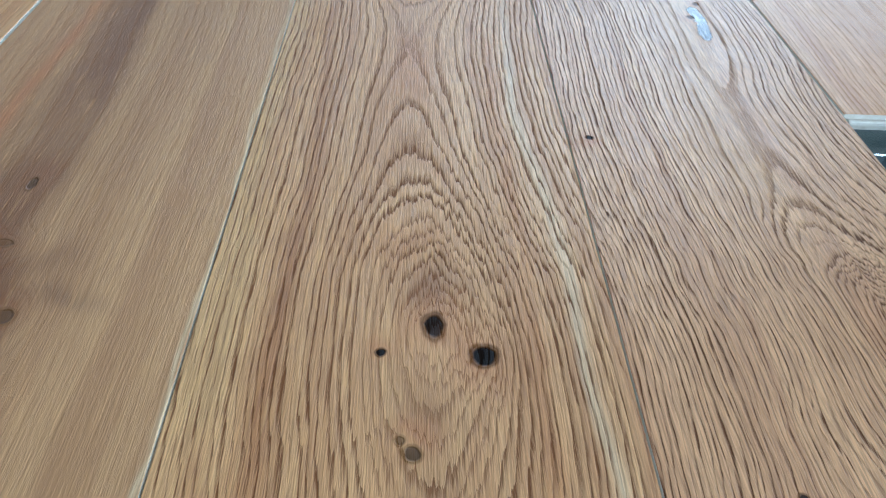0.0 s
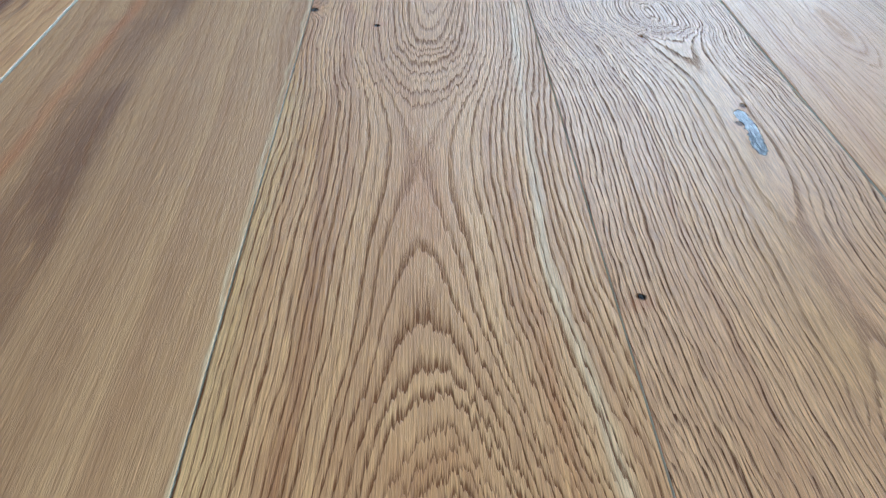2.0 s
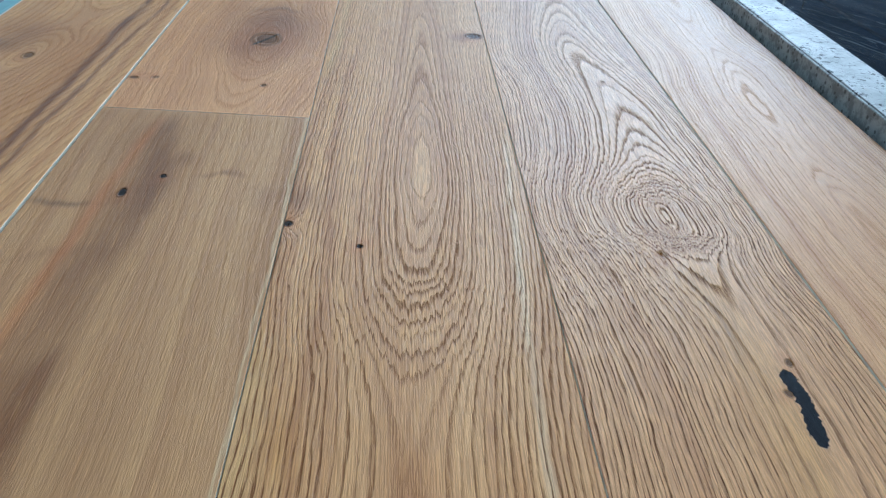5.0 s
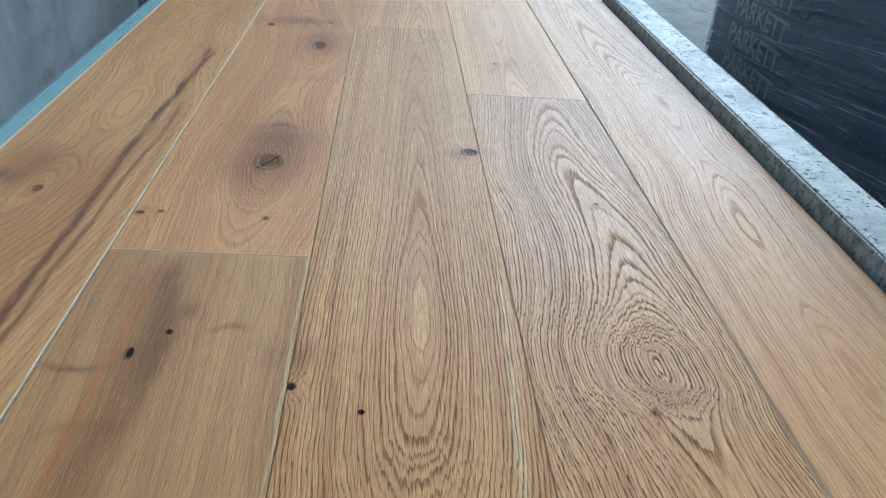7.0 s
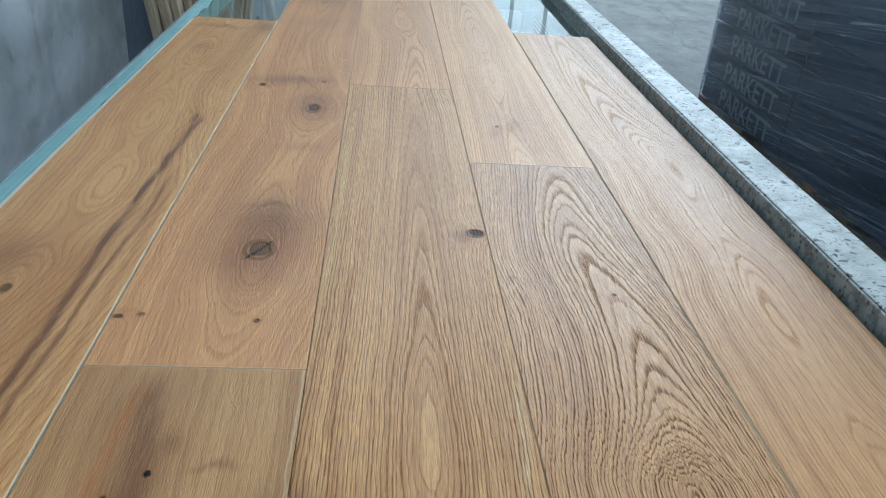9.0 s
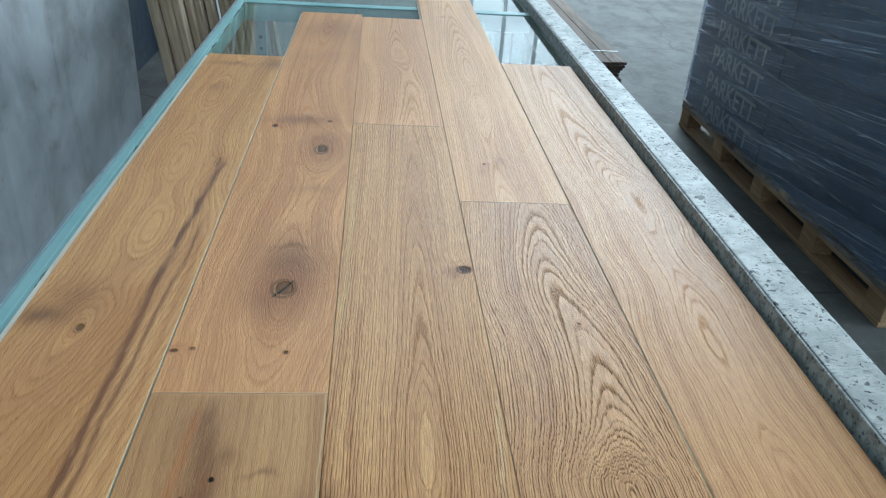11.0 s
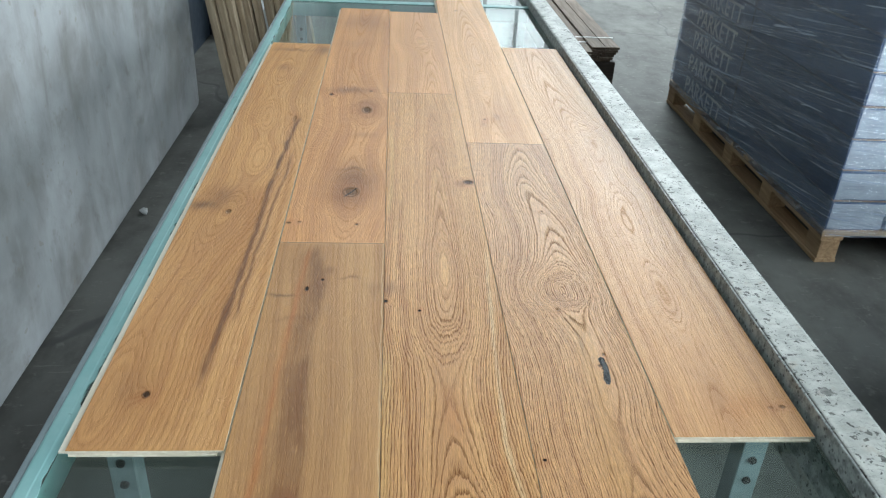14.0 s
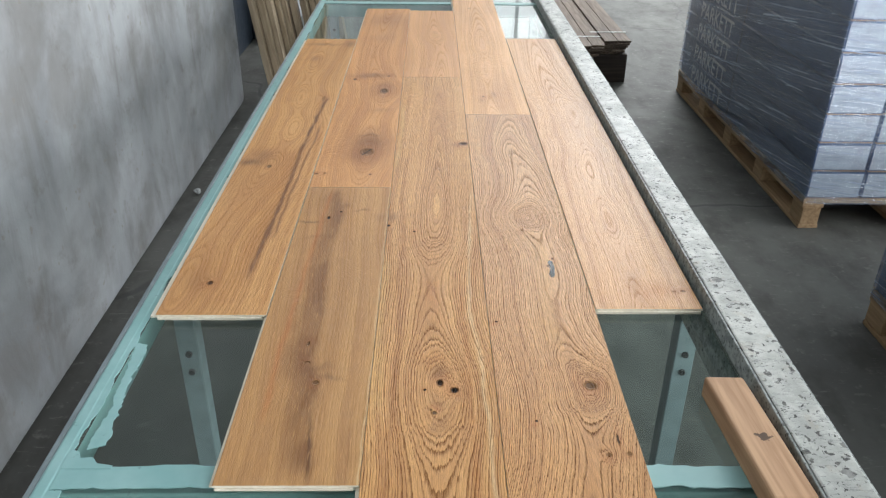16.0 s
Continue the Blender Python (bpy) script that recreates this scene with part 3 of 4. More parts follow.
for side, lx in (("l", -0.530), ("r", 0.558)):
    for ly in (0.25, 3.2, -1.15):
        leg = part("leg", box(lx - 0.022, lx + 0.022, ly - 0.004, ly + 0.040, 0.0, 0.688 if side == "l" else 0.653, 0.002), LEGPAINT, table, "pale blue-grey painted steel leg", OFF)
        for hz in (0.485, 0.437):
            bm = bmesh.new()
            bmesh.ops.create_cone(bm, cap_ends=True, segments=12, radius1=0.008, radius2=0.007, depth=0.006)
            bmesh.ops.transform(bm, matrix=pose(lx, ly - 0.006, hz, 90), verts=bm.verts)
            part("bolt", bm, RUBBER, leg, "dark bolt head")

rng = random.Random(4)


def edge_run(x, y0, y1, n, wave):
    a, b, out = rng.random() * 9, rng.random() * 9, []
    for k in range(n + 1):
        y = y0 + (y1 - y0) * k / n
        out.append((x + wave * (noise.noise((y * 14, a, 0)) + 0.7 * noise.noise((y * 60, b, 0)) + 0.5 * noise.noise((y * 170, a, 3))), y))
    return out


# brushed-over paint that has run from the frame on to the glass
part("paint_edge", ragged_strip(edge_run(-0.498, -0.36, 2.59, 240, 0.0), edge_run(-0.4915, -0.36, 2.59, 240, 0.006), GLASS + 0.0005, GLASS + 0.0022), TEAL, table, "teal paint run on to the glass", OFF)
part("paint_edge", ragged_strip(edge_run(-0.498, -1.26, -0.41, 80, 0.0), edge_run(-0.482, -1.26, -0.41, 80, 0.010), GLASS + 0.0005, GLASS + 0.0022), TEAL, table, "teal paint run on to the glass", OFF)
part("paint_smear", ragged_strip([(x + 0.012 * (-0.1 - y) / 0.22 , y) for x, y in edge_run(-0.486, -0.335, -0.085, 60, 0.006)], [(x + 0.012 * (-0.1 - y) / 0.22, y) for x, y in edge_run(-0.470, -0.325, -0.090, 60, 0.008)], GLASS + 0.0005, GLASS + 0.0018), TEAL, table, "smeared strip of teal paint", OFF)
flip = [[(y, x) for x, y in edge_run(-0.366, -0.497, 0.4855, 110, 0.004)], [(y, x) for x, y in edge_run(-0.405, -0.497, 0.4855, 110, 0.005)]]
part("paint_band", ragged_strip(flip[0], flip[1], GLASS + 0.0005, GLASS + 0.0021), TEAL, table, "teal paint band with uneven edges", OFF)
flip = [[(y, x) for x, y in edge_run(2.635, -0.497, 0.4855, 110, 0.003)], [(y, x) for x, y in edge_run(2.590, -0.497, 0.4855, 110, 0.003)]]
part("paint_band", ragged_strip(flip[0], flip[1], GLASS + 0.0005, GLASS + 0.0021), TEAL, table, "teal paint band with uneven edges", OFF)
corner = [(-0.497, -0.335), (-0.484, -0.340), (-0.478, -0.352), (-0.462, -0.350), (-0.452, -0.362), (-0.430, -0.366), (-0.430, -0.372), (-0.497, -0.372)]
part("paint_blob", prism(corner, "z", GLASS + 0.0022, GLASS + 0.0030), TEAL, table, "thick blot of teal paint in the corner", OFF)

# ---- oak planks ----
HW = 0.0945
BROWN, DK = (0.105, 0.057, 0.031), (0.060, 0.034, 0.020)
SAP, CREAM = (0.43, 0.41, 0.36), (0.48, 0.55, 0.78)

wood = {}
wood["a"] = oak("oak_swirled", 1.3, (0.43, 0.275, 0.150), (0.34, 0.206, 0.106), (0.20, 0.110, 0.055),
    [(-0.03, -0.46), (0.20, -0.45), (0.45, -0.42), (0.63, -0.40), (0.90, -0.378), (1.16, -0.397), (1.57, -0.404), (1.89, -0.38)],
    [(-0.03, 0.050), (0.09, 0.020), (0.25, 0.035), (0.45, 0.034), (0.63, 0.010), (0.76, 0.032), (0.90, 0.010), (1.03, 0.026), (1.16, 0.008), (1.36, 0.034), (1.57, 0.010), (1.72, 0.030), (1.89, 0.016)], 150, 0.30, 0.020, 0.004, 0.008,
    knots=[(-0.408, 0.085, 0.0056, 0.008, 0.9), (-0.398, 0.632, 0.006, 0.010, 0.75), (-0.328, 1.16, 0.005, 0.022, 0.6)],
    streaks=[([(0.10, -0.345), (0.45, -0.336), (0.76, -0.334), (1.17, -0.318)], 0.0052, (0.070, 0.036, 0.022), 1.25), ([(0.25, -0.325), (0.6, -0.318), (0.95, -0.306)], 0.0032, BROWN, 0.9), ([(0.0, -0.36), (0.35, -0.352), (0.75, -0.345)], 0.013, (0.22, 0.125, 0.06), 0.45),
             ([(-0.02, -0.30), (0.4, -0.298), (0.9, -0.300)], 0.004, (0.22, 0.12, 0.06), 0.5), ([(1.1, -0.435), (1.4, -0.442), (1.8, -0.43)], 0.006, (0.22, 0.12, 0.06), 0.5)],
    stains=[(-0.452, 0.655, 0.030, 0.020, DK, 0.85), (-0.425, 0.70, 0.030, 0.05, BROWN, 0.6), (-0.40, 1.80, 0.06, 0.016, BROWN, 0.6), (-0.305, 1.80, 0.02, 0.05, DK, 0.6), (-0.41, 1.60, 0.02, 0.025, BROWN, 0.45), (-0.43, 0.10, 0.03, 0.05, BROWN, 0.35)])
wood["b"] = oak("oak_rift", 5.1, (0.350, 0.226, 0.126), (0.275, 0.172, 0.093), (0.19, 0.116, 0.064), [(-0.42, -0.50), (0.52, -0.53)], [(-0.42, 0.02), (0.52, 0.02)], 150, 0.18, 0.03, 0.002, 0.004, fleck_power=0.24, fibre_power=0.40,
    knots=[(-0.2214, 0.353, 0.0036, 0.008, 1.0), (-0.1978, 0.382, 0.003, 0.004, 1.0), (-0.2025, -0.105, 0.003, 0.007, 0.75), (-0.198, -0.155, 0.006, 0.004, 0.6), (-0.178, -0.205, 0.006, 0.006, 0.7)],
    streaks=[([(-0.41, -0.166), (-0.36, -0.171), (-0.285, -0.181), (-0.20, -0.181), (-0.157, -0.199), (-0.10, -0.196), (0.0, -0.198), (0.18, -0.205), (0.36, -0.200), (0.42, -0.207), (0.51, -0.2125)], 0.0095, (0.10, 0.056, 0.031), 0.90),
             ([(-0.41, -0.163), (-0.36, -0.167), (-0.27, -0.178)], 0.0030, DK, 1.2),
             ([(-0.30, -0.245), (0.0, -0.243), (0.30, -0.236), (0.50, -0.225)], 0.005, (0.26, 0.125, 0.060), 0.6),
             ([(-0.50, -0.0972), (0.60, -0.0972)], 0.0012, CREAM, 0.5)],
    stains=[(-0.262, 0.338, 0.030, 0.005, DK, 0.7), (-0.205, 0.40, 0.02, 0.035, BROWN, 0.55), (-0.150, 0.393, 0.016, 0.005, BROWN, 0.6), (-0.187, 0.42, 0.010, 0.012, BROWN, 0.5), (-0.185, -0.175, 0.022, 0.012, BROWN, 0.6), (-0.160, -0.195, 0.022, 0.006, DK, 0.45), (-0.205, -0.10, 0.012, 0.02, BROWN, 0.6), (-0.11, 0.36, 0.012, 0.02, BROWN, 0.35), (-0.24, 0.27, 0.02, 0.006, BROWN, 0.35), (-0.205, -0.15, 0.016, 0.05, BROWN, 0.6)])
wood["c"] = oak("oak_knotty_warm", 8.7, (0.46, 0.278, 0.160), (0.37, 0.215, 0.118), (0.22, 0.122, 0.064),
    [(0.50, -0.175), (0.73, -0.166), (0.95, -0.170), (1.24, -0.150), (1.45, -0.19), (2.0, -0.20), (2.43, -0.18)],
    [(0.50, 0.050), (0.60, 0.034), (0.73, 0.006), (0.86, 0.036), (1.05, 0.044), (1.15, 0.030), (1.24, 0.006), (1.36, 0.034), (1.7, 0.044), (2.43, 0.020)], 210, 0.27, 0.016, 0.004, 0.007,
    knots=[(-0.1667, 0.7305, 0.0165, 0.023, 0.72), (-0.1488, 1.237, 0.0125, 0.024, 0.80), (-0.250, 1.358, 0.006, 0.010, 0.9), (-0.142, 1.395, 0.006, 0.007, 0.8), (-0.149, 0.586, 0.003, 0.004, 0.8), (-0.278, 0.588, 0.005, 0.004, 0.8), (-0.258, 0.592, 0.004, 0.004, 0.7)],
    streaks=[([(0.706, -0.178), (0.73, -0.166), (0.754, -0.154)], 0.0017, (0.01, 0.008, 0.006), 1.8)],
    stains=[(-0.165, 0.785, 0.050, 0.10, BROWN, 0.85), (-0.175, 0.70, 0.035, 0.04, BROWN, 0.5), (-0.148, 1.235, 0.030, 0.06, BROWN, 0.55), (-0.168, 0.851, 0.022, 0.006, DK, 0.5), (-0.150, 0.845, 0.010, 0.008, BROWN, 0.5), (-0.20, 1.40, 0.06, 0.030, BROWN, 0.75), (-0.155, 1.28, 0.03, 0.05, BROWN, 0.5), (-0.18, 2.2, 0.09, 0.12, BROWN, 0.45), (-0.15, 1.05, 0.03, 0.02, BROWN, 0.3), (-0.20, 1.9, 0.07, 0.06, BROWN, 0.2)])
wood["d"] = oak("oak_cathedral", 2.9, (0.475, 0.305, 0.165), (0.385, 0.236, 0.120), (0.14, 0.074, 0.037),
    [(-0.52, 0.004), (-0.22, 0.008), (-0.10, 0.001), (0.03, -0.003), (0.20, 0.001), (0.40, 0.008), (0.70, 0.014), (1.10, 0.020), (1.40, 0.020)],
    [(-0.52, 0.056), (-0.42, 0.052), (-0.34, 0.042), (-0.28, 0.027), (-0.225, 0.020), (-0.185, 0.023), (-0.14, 0.033), (-0.08, 0.044), (0.0, 0.050), (0.08, 0.053), (0.145, 0.050), (0.19, 0.042), (0.23, 0.033), (0.27, 0.024), (0.34, 0.018), (0.42, 0.014), (0.60, 0.024), (0.86, 0.030), (1.13, 0.037), (1.40, 0.042)], 290, 0.94, 0.008, 0.0024, 0.013, calm=[(0.0, 0.10, 0.030, 0.09, 0.5), (0.006, 0.45, 0.022, 0.12, 0.4), (0.01, 1.0, 0.30, 0.55, 0.72), (0.006, -0.235, 0.026, 0.050, 0.6)],
    knots=[(0.011, -0.2055, 0.0056, 0.0090, 1.0), (0.0327, -0.223, 0.0068, 0.0070, 1.05), (-0.012, -0.222, 0.0026, 0.0028, 1.0), (0.002, -0.274, 0.0040, 0.0044, 0.83), (-0.003, -0.268, 0.0025, 0.003, 0.7), (-0.038, 0.291, 0.0028, 0.0032, 1.0), (-0.0915, 0.318, 0.0042, 0.0050, 1.0), (0.082, 0.790, 0.011, 0.011, 0.86)],
    streaks=[([(-0.30, -0.082), (-0.20, -0.082), (-0.10, -0.087), (0.04, -0.089), (0.12, -0.088), (0.20, -0.091)], 0.0085, SAP, 0.42), ([(0.62, -0.087), (0.85, -0.083), (1.1, -0.085)], 0.006, SAP, 0.5),
             ([(-0.5, 0.080), (-0.25, 0.078), (-0.105, 0.0733), (-0.05, 0.0677), (0.01, 0.0651), (0.08, 0.0660), (0.165, 0.069), (0.255, 0.074), (0.39, 0.0825), (0.50, 0.0905)], 0.0034, CREAM, 0.50),
             ([(-0.52, -0.066), (0.0, -0.058), (0.14, -0.064), (0.21, -0.057), (0.26, -0.055), (0.34, -0.064), (0.7, -0.060)], 0.004, (0.20, 0.11, 0.055), 0.55), ([(-0.5, 0.058), (-0.1, 0.055), (0.1, 0.052)], 0.005, (0.30, 0.17, 0.09), 0.5)],
    stains=[(0.011, -0.180, 0.012, 0.016, BROWN, 0.65), (0.004, -0.262, 0.014, 0.022, BROWN, 0.40), (0.010, -0.30, 0.012, 0.020, BROWN, 0.35), (0.0, -0.155, 0.022, 0.018, (0.26, 0.15, 0.075), 0.5), (-0.087, 0.36, 0.014, 0.022, BROWN, 0.55), (0.072, 0.79, 0.018, 0.012, BROWN, 0.6), (0.0, 0.045, 0.016, 0.05, (0.30, 0.17, 0.10), 0.5), (-0.07, 0.09, 0.010, 0.03, (0.30, 0.20, 0.07), 0.5)])
wood["e"] = oak("oak_pale_straight", 11.4, (0.48, 0.305, 0.184), (0.41, 0.252, 0.146), (0.25, 0.146, 0.080), [(1.38, 0.03), (1.7, 0.034), (1.95, 0.014), (2.4, 0.01)],
    [(1.38, 0.018), (1.6, 0.028), (1.8, 0.034), (1.88, 0.020), (1.95, 0.005), (2.05, 0.020), (2.4, 0.034)], 210, 0.38, 0.008, 0.002, 0.010, stains=[(0.012, 1.95, 0.012, 0.03, (0.40, 0.33, 0.25), 0.5)])
wood["f"] = oak("oak_swirl_resin", 14.2, (0.455, 0.288, 0.168), (0.380, 0.232, 0.130), (0.100, 0.054, 0.030),
    [(-0.88, 0.20), (-0.50, 0.19), (-0.35, 0.22), (-0.214, 0.238), (-0.10, 0.222), (0.0, 0.216), (0.10, 0.222), (0.20, 0.222), (0.28, 0.212), (0.358, 0.207), (0.48, 0.218), (0.60, 0.220), (0.76, 0.205), (0.93, 0.215), (1.03, 0.220)],
    [(-0.88, 0.050), (-0.50, 0.040), (-0.35, 0.040), (-0.28, 0.030), (-0.214, 0.006), (-0.15, 0.028), (-0.10, 0.036), (0.0, 0.038), (0.10, 0.036), (0.20, 0.037), (0.28, 0.034), (0.32, 0.020), (0.358, 0.003), (0.39, 0.016), (0.43, 0.034), (0.48, 0.044), (0.56, 0.050), (0.75, 0.058), (1.03, 0.075)], 340, 1.0, 0.010, 0.0042, 0.010, calm=[(0.2, 0.95, 0.3, 0.45, 0.5), (0.210, -0.01, 0.017, 0.13, 0.75), (0.222, 0.16, 0.016, 0.10, 0.7)],
    feats=[(0.205, -0.135, 0.02, 0.03, -2), (0.166, -0.27, 0.012, 0.03, -2)],
    knots=[(0.187, 0.298, 0.0040, 0.0060, 0.6), (0.109, -0.040, 0.0026, 0.0026, 1.0), (0.2395, -0.212, 0.0100, 0.0100, 0.8), (0.239, -0.360, 0.0045, 0.0045, 0.7), (0.267, -0.358, 0.0040, 0.0045, 0.7), (0.148, -0.292, 0.0026, 0.0028, 0.95), (0.219, 0.655, 0.0024, 0.0028, 0.7), (0.257, -0.330, 0.0018, 0.012, 0.9), (0.234, 0.178, 0.003, 0.004, 0.8), (0.222, 0.150, 0.003, 0.004, 0.8)],
    resin=[(0.098, 0.2245), (0.120, 0.2255), (0.145, 0.2290), (0.163, 0.2275), (0.180, 0.2295)],
    streaks=[([(0.15, 0.200), (0.22, 0.205), (0.28, 0.192)], 0.0022, DK, 0.7), ([(-0.12, 0.208), (0.0, 0.204), (0.1, 0.214), (0.2, 0.218), (0.29, 0.205)], 0.009, (0.38, 0.30, 0.22), 0.55)], stains=[(0.239, -0.205, 0.025, 0.035, (0.26, 0.15, 0.075), 0.5)])
wood["g"] = oak("oak_pale_clear", 17.7, (0.49, 0.320, 0.192), (0.42, 0.264, 0.152), (0.26, 0.150, 0.082), [(1.0, 0.18), (1.6, 0.185), (3.0, 0.20)],
    [(1.0, 0.012), (1.3, 0.022), (1.5, 0.008), (1.65, 0.026), (1.8, 0.012), (2.1, 0.032), (3.0, 0.06)], 220, 0.28, 0.012, 0.002, 0.010,
    knots=[(0.157, 1.188, 0.0035, 0.005, 0.7)], stains=[(0.188, 1.21, 0.008, 0.03, BROWN, 0.4), (0.152, 1.16, 0.007, 0.02, BROWN, 0.3), (0.17, 2.45, 0.006, 0.012, BROWN, 0.6)])
wood["h"] = oak("oak_pale_figured", 21.0, (0.440, 0.284, 0.170), (0.375, 0.232, 0.134), (0.23, 0.132, 0.072),
    [(0.0, 0.372), (0.35, 0.380), (0.63, 0.388), (0.75, 0.403), (0.85, 0.398), (1.03, 0.408), (1.23, 0.388), (1.9, 0.385)],
    [(0.0, 0.016), (0.20, 0.026), (0.35, 0.012), (0.50, 0.024), (0.63, 0.020), (0.85, 0.034), (1.05, 0.030), (1.25, 0.046), (1.9, 0.066)], 250, 0.42, 0.016, 0.004, 0.011,
    knots=[(0.457, 0.060, 0.005, 0.004, 0.7), (0.440, 0.058, 0.004, 0.003, 0.55), (0.380, 1.31, 0.003, 0.004, 0.5)],
    stains=[(0.41, 0.06, 0.04, 0.03, (0.30, 0.17, 0.085), 0.5), (0.372, 0.08, 0.012, 0.05, BROWN, 0.25)])


def plank(key, xc, y0, y1, label, tilt=0.0, lift=0.0, shift=0.0, tongue=0.0055):
    ob = thing("oak_plank", pose(xc + shift, y0, GLASS + 0.0002 + lift, 0, 0, tilt))
    L = y1 - y0 - 0.0008
    r = 0.0004
    h0, h1 = 0.0112, 0.0148
    g = [(-HW, h0), (-HW, h1 - r), (-HW + r, h1), (HW - r, h1), (HW, h1 - r), (HW, h0)]
    top = prism(g, "y", 0.0, L)
    top.normal_update()
    bmesh.ops.recalc_face_normals(top, faces=top.faces)
    for f in top.faces:
        f.material_index = 0 if f.normal.z > 0.5 else 1
    part("oak_face", top, [wood[key], CORE], ob)
    core = [(-HW, 0.0), (-HW, 0.0052), (-HW - tongue, 0.0054), (-HW - tongue, 0.0084), (-HW, 0.0086), (-HW, 0.0111),
            (HW, 0.0111), (HW, 0.0092), (HW - 0.0062, 0.0090), (HW - 0.0062, 0.0050), (HW, 0.0048), (HW, 0.0)]
    part("plywood_core", prism(core, "y", 0.0060, L), CORE, ob, "pale plywood core with a tongue along one side")
    part("end_tongue", box(-HW + 0.004, HW - 0.008, -0.0030, 0.0059, 0.0078, 0.0106, 0.0004), CORE, ob, "pale end tongue")
    return tagged(ob, label, "plank", "oak planks on the table")


plank("a", -0.380, -0.021, 1.880, "swirled brown oak plank with one long dark streak, on glass", shift=-0.0016, tongue=0.0110)
plank("b", -0.190, -0.415, 0.5110, "cut straight-grained oak plank with a dark heart streak", shift=0.0001)
plank("c", -0.190, 0.5112, 2.4210, "reddish knotty oak plank with a cracked brown knot", lift=-0.0001)
plank("d", 0.000, -0.513, 1.3870, "honey oak plank with cathedral grain and black knots")
plank("e", 0.000, 1.3872, 2.3900, "short pale oak plank with an oval eye figure", lift=-0.0001)
plank("f", 0.190, -0.879, 1.0210, "strongly figured oak plank with a black resin-filled crack")
plank("g", 0.190, 1.0212, 2.9210, "pale clear oak plank with small brown flecks", lift=-0.0001)
plank("h", 0.380, 0.000, 1.9050, "pale figured oak plank beside the chipped rail", shift=0.001)

# ---- a block of wood on the table ----
bm = box(-0.034, 0.034, -0.122, 0.122, 0.0, 0.036, 0.005, 3)
for v in bm.verts:
    if v.co.x > 0.02 and v.co.z > 0.02:
        v.co.x -= 0.006 + 0.006 * noise.noise((v.co.y * 20, 1, 0))
        v.co.z -= 0.003
block = tagged(new("wood_block", mesh_of("wood_block", bm, BEAM)), "squared brown oak offcut with a dark knot, on the glass", "wood block")
block.matrix_world = pose(0.449, -0.336, GLASS + 0.0003, 0, 0, 3)

# ---- pallets and cartons ----
PAL_L, PAL_W, PAL_H, LAYER, COLS, ROWS_N = 1.90, 0.92, 0.137, 0.1215, 4, 9


def build_pallet(m):
    ob = thing("wooden_pallet", m)
    blk = mesh_of("pallet_block", box(0, 0.078, 0, 0.105, 0.0, 0.078, 0.003), PINE)
    for by in (0.0, 0.449, 0.898, 1.347, 1.795):
        for bx in (0.0, 0.42, 0.842):
            part("pallet_block", blk, PINE, ob, "", pose(bx, by, 0.018))
    run_ = mesh_of("bottom_board", box(0, 0.084, 0, PAL_L, 0.0, 0.0178, 0.002), PINE)
    for bx in (-0.003, 0.417, 0.839):
        part("bottom_board", run_, PINE, ob, "", pose(bx, 0, 0))
    strn = mesh_of("stringer_board", box(0, 0.09, 0, PAL_L, 0.0, 0.0195, 0.002), PINE)
    for bx in (-0.005, 0.415, 0.835):
        part("stringer_board", strn, PINE, ob, "", pose(bx, 0, 0.0962))
    deck = mesh_of("deck_board", box(0, PAL_W, 0, 0.098, 0.0, 0.0205, 0.002), PINE_X)
    for k in range(9):
        part("deck_board", deck, PINE_X, ob, "", pose(-0.005, 0.0 + k * 0.2252, 0.1160))
    return tagged(ob, "rough pine pallet under wrapped cartons, on concrete floor", "pallet", "pallets")


def lettering_mesh():
    cu = bpy.data.curves.new("word", "FONT")
    cu.body, cu.size, cu.extrude, cu.offset = "PARKETT", 0.118, 0.0004, 0.0016
    ob = bpy.data.objects.new("word", cu)
    scene.collection.objects.link(ob)
    bpy.context.view_layer.update()
    me = bpy.data.meshes.new_from_object(ob.evaluated_get(bpy.context.evaluated_depsgraph_get()))
    bpy.data.objects.remove(ob)
    wide = max(v.co.x for v in me.vertices)
    for v in me.vertices:
        v.co.x *= 0.54 / wide
    me.materials.clear()
    me.materials.append(LETTER)
    return me


def build_carton(m, printed, word):
    """A long flat carton, navy on its long sides, pale at its ends. Its near lower corner is the origin."""
    ob = thing("flat_carton", m)
    w, h, L = 0.219, LAYER - 0.002, 1.885
    part("body", box(0, w, 0.002, L, 0.003, h - 0.003, 0.004, 2), NAVY, ob, "navy printed cardboard sleeve")
    part("end_panel", box(0.004, w - 0.004, -0.0005, 0.0015, 0.008, h - 0.008, 0.0005), ENDCARD, ob, "pale grey end panel")
    part("base_flap", box(0.001, w - 0.001, -0.002, 0.012, 0.0, 0.0028), KRAFT, ob, "brown cardboard edge")
    for k, (bx, bz, bw, bh) in enumerate(((0.03, 0.078, 0.055, 0.006), (0.03, 0.060, 0.080, 0.004), (0.03, 0.048, 0.065, 0.004), (0.165, 0.075, 0.024, 0.020))):
        part("print_bar", box(bx, bx + bw, -0.0016, -0.0007, bz, bz + bh), PRINT, ob)
    if printed:
        part("lettering", word, LETTER, ob, "pale printed word", Matrix(((0, 0, -1, -0.0012), (-1, 0, 0, 1.672), (0, 1, 0, 0.016), (0, 0, 0, 1))))
        part("sleeve_seam", box(-0.0014, -0.0004, 1.010, 1.016, 0.004, h - 0.004), RUBBER, ob, "dark sleeve seam")
    return tagged(ob, "long flat navy flooring carton with pale ends, stacked", "carton", "cartons on the pallets")


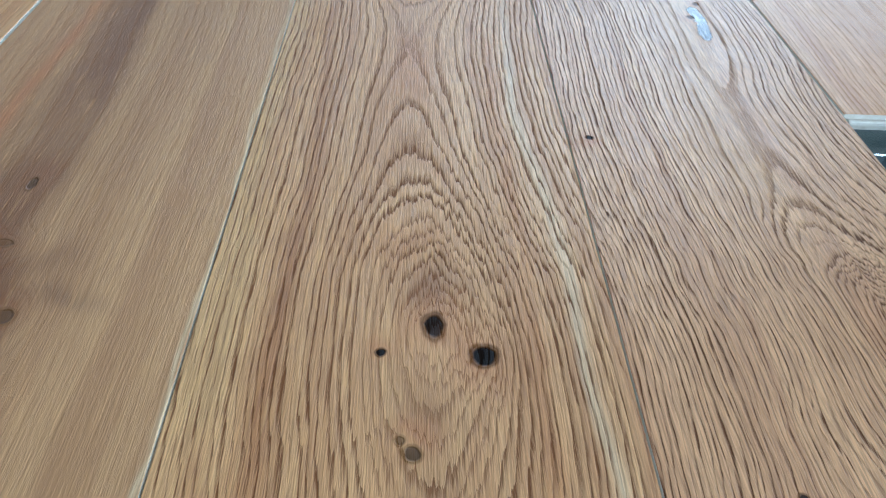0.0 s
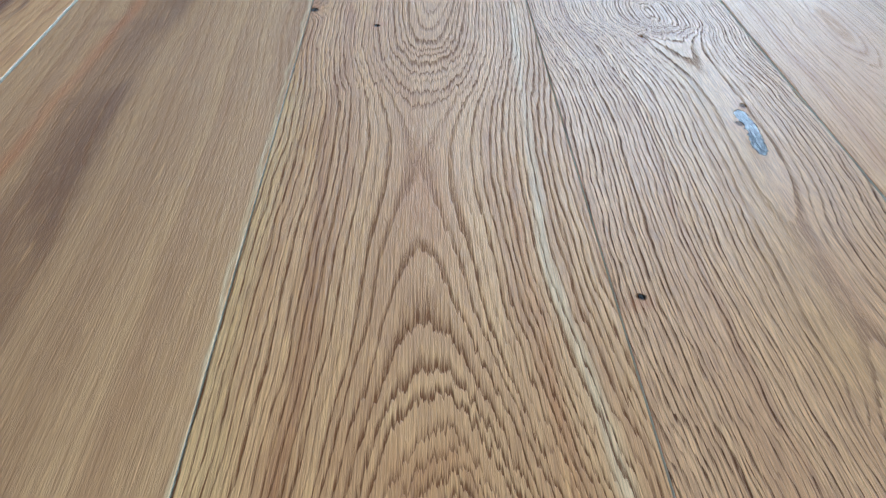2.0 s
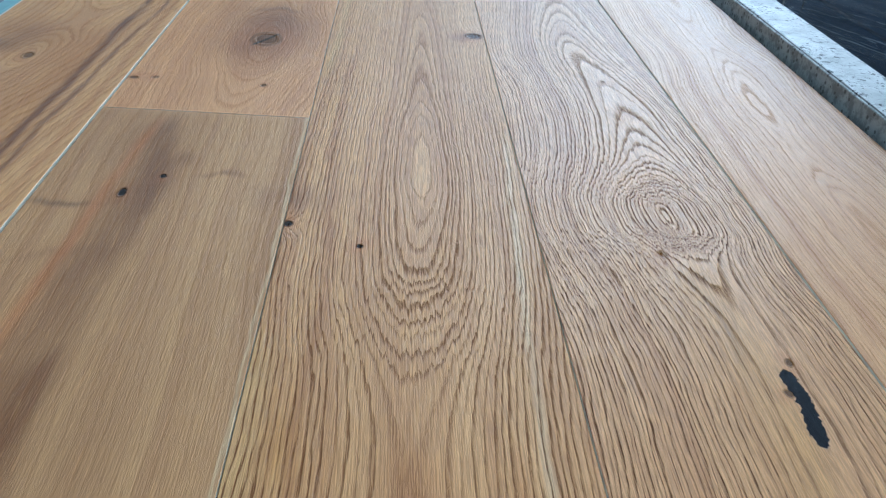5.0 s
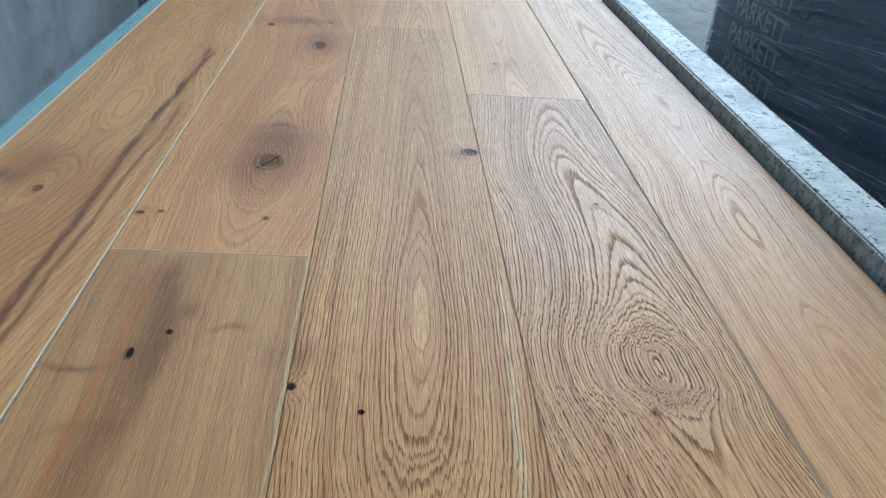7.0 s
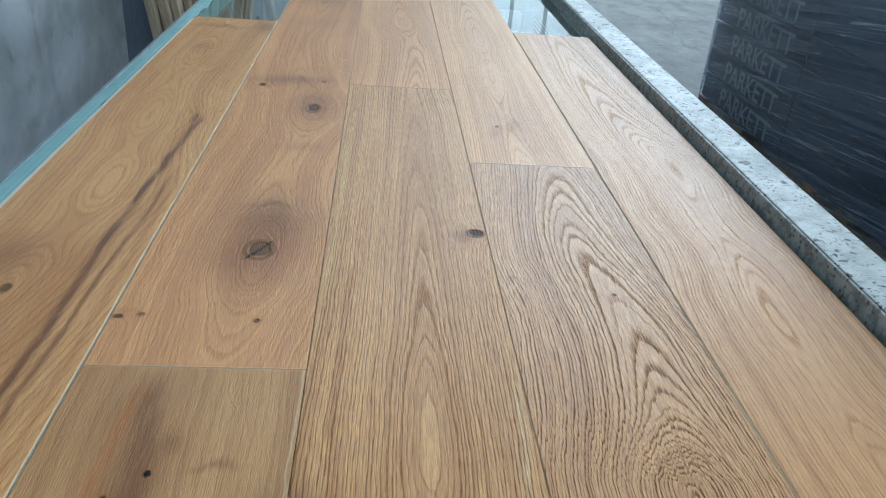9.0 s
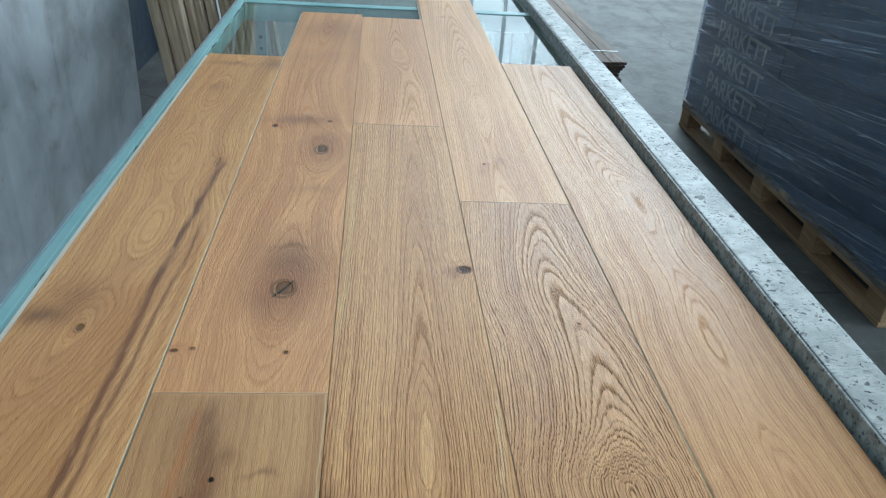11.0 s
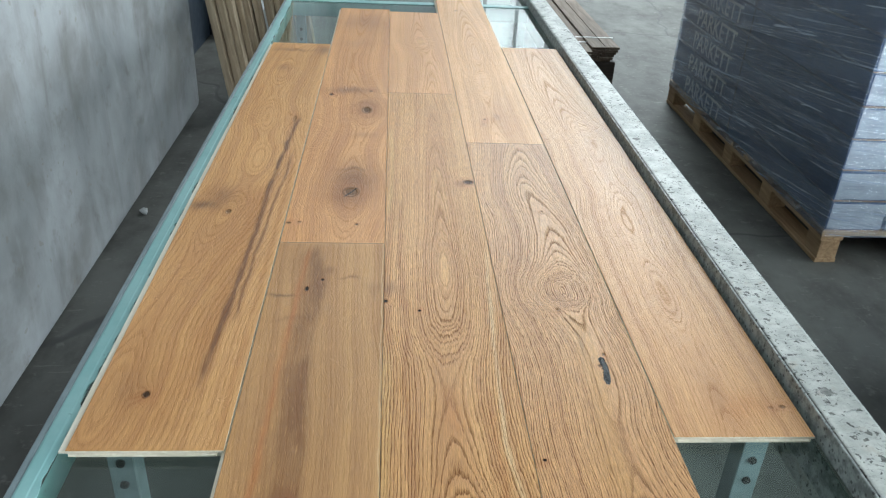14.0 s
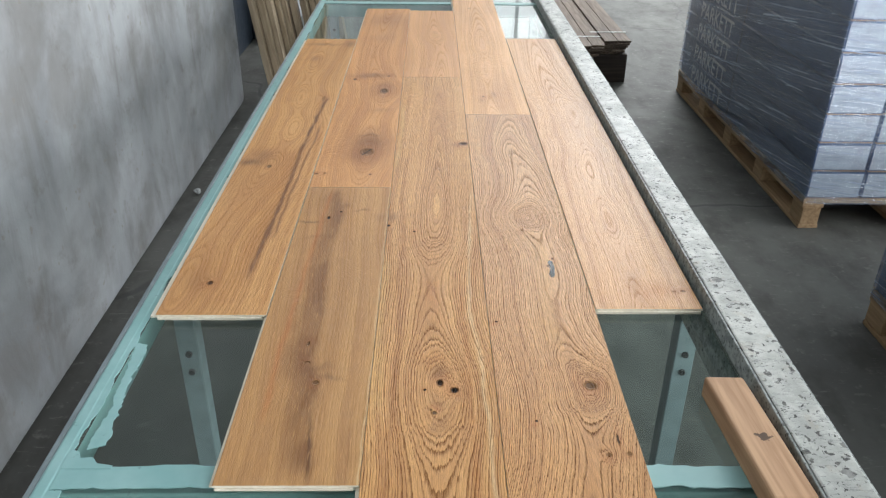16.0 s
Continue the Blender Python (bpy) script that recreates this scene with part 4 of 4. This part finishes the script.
def film_shell(x0, x1, y0, y1, z0, z1):
    bm = bmesh.new()
    ring_ = [(x0, y0), (x1, y0), (x1, y1), (x0, y1)]
    low = [bm.verts.new((*p, z0)) for p in ring_]
    high = [bm.verts.new((*p, z1)) for p in ring_]
    for k in range(4):
        bm.faces.new((low[k], low[(k + 1) % 4], high[(k + 1) % 4], high[k]))
    bm.faces.new(high)
    bmesh.ops.bevel(bm, geom=[e for e in bm.edges if abs(e.verts[0].co.z - e.verts[1].co.z) > 0.1], offset=0.008, segments=2, affect="EDGES")
    bmesh.ops.subdivide_edges(bm, edges=[e for e in bm.edges if e.calc_length() > 0.3], cuts=14, use_grid_fill=True)
    for v in bm.verts:
        k = noise.noise((v.co.x * 3 + v.co.y * 3, v.co.z * 9, 2.0))
        v.co.x += 0.004 * k
        v.co.y += 0.004 * k
    return bm


word = lettering_mesh()
PALLETS = ((1.556, 1.798, 0.0), (1.490, -0.815, 0.0))
first_pallet = build_pallet(pose(*PALLETS[0]))
outer = inner = None
for n_, (px, py, pz) in enumerate(PALLETS):
    if n_:
        copy_thing(first_pallet, pose(px, py, pz))
    jr = random.Random(7 + n_)
    for lay in range(ROWS_N):
        if n_ and lay > 2:
            break
        for col in range(COLS):
            m = pose(px + 0.004 + col * 0.228 + jr.uniform(-0.003, 0.003), py + 0.006 + jr.uniform(-0.004, 0.006), PAL_H + lay * LAYER)
            if col == 0:
                if outer is None:
                    outer = build_carton(m, True, word)
                else:
                    copy_thing(outer, m)
            elif inner is None:
                inner = build_carton(m, False, word)
            else:
                copy_thing(inner, m)
    wrap = new("stretch_wrap", mesh_of("stretch_wrap", film_shell(px - 0.006, px + 0.925, py - 0.008, py + 1.908, 0.115, PAL_H + (3 if n_ else ROWS_N) * LAYER + 0.008), FILM))
    wrap.visible_shadow = False
    tagged(wrap, "creased clear stretch film wrapped round stacked cartons", "stretch film", "film on the pallets")

# ---- bundle of slats on the floor ----
sup = tagged(new("support_block", mesh_of("support_block", box(-0.11, 0.11, -0.07, 0.07, 0.0, 0.185, 0.012, 2), DARKWOOD)), "dark rough timber block under the slat bundle", "wood block", "supports")
sup.matrix_world = pose(1.150, 3.93, 0)
copy_thing(sup, pose(1.150, 5.6, 0))
for bx, top_, y0 in ((1.165, 0.272, 3.86), (0.985, 0.262, 3.78)):
    bundle = tagged(thing("slat_bundle", pose(bx, y0, 0.1855)), "strapped bundle of dark brown wooden slats on blocks", "wood bundle", "slat bundles")
    jr = random.Random(int(bx * 100))
    n_lay = 6
    for k in range(n_lay):
        h = (top_ - 0.1855) / n_lay
        lean = 0.010 * (k - 2.5)
        for side in (0, 1):
            w = 0.085
            bm = box(-0.088 + side * 0.088 + lean, -0.088 + side * 0.088 + w + lean, jr.uniform(-0.012, 0.012), 2.1, k * h, k * h + h - 0.0015, 0.002)
            part("slat", bm, SLAT, bundle)
    hh = top_ - 0.1855
    part("strap", box(-0.118, 0.118, 0.22, 0.232, hh + 0.0002, hh + 0.0022), STRAP, bundle, "white plastic strap")

# ---- boards leaning in the recess ----
jr = random.Random(11)
bx = -0.905
for k in range(11):
    w = jr.uniform(0.026, 0.046)
    d_ = jr.uniform(0.09, 0.14)
    y_ = 3.22 + k * 0.055 + jr.uniform(-0.02, 0.02)
    h = jr.uniform(1.9, 2.3)
    board = tagged(new("leaning_board", mesh_of("leaning_board", box(-w / 2, w / 2, 0, d_, 0.0, h, 0.002), UPRIGHT)), "pale raw wooden board standing on end, leaning sideways", "board", "leaning boards")
    board.matrix_world = pose(bx + w / 2, y_, 0.004, 0, -8.5 + jr.uniform(-0.4, 0.4), 0)
    bx += w + (0.020 if k in (5, 8) else 0.003)

# ---- scrap on the floor by the wall ----
bm = bmesh.new()
bmesh.ops.create_icosphere(bm, subdivisions=3, radius=0.015)
for v in bm.verts:
    v.co *= 1 + 0.55 * noise.noise(v.co * 90)
    v.co.z = max(v.co.z * 0.8, -0.0115)
scrap = tagged(new("crumpled_wrap", mesh_of("crumpled_wrap", bm, flat("dull_clear_film", (0.26, 0.27, 0.27), 0.3))), "small crumpled scrap of white film on the floor", "scrap")
scrap.matrix_world = pose(-1.06, 2.12, 0.0118)
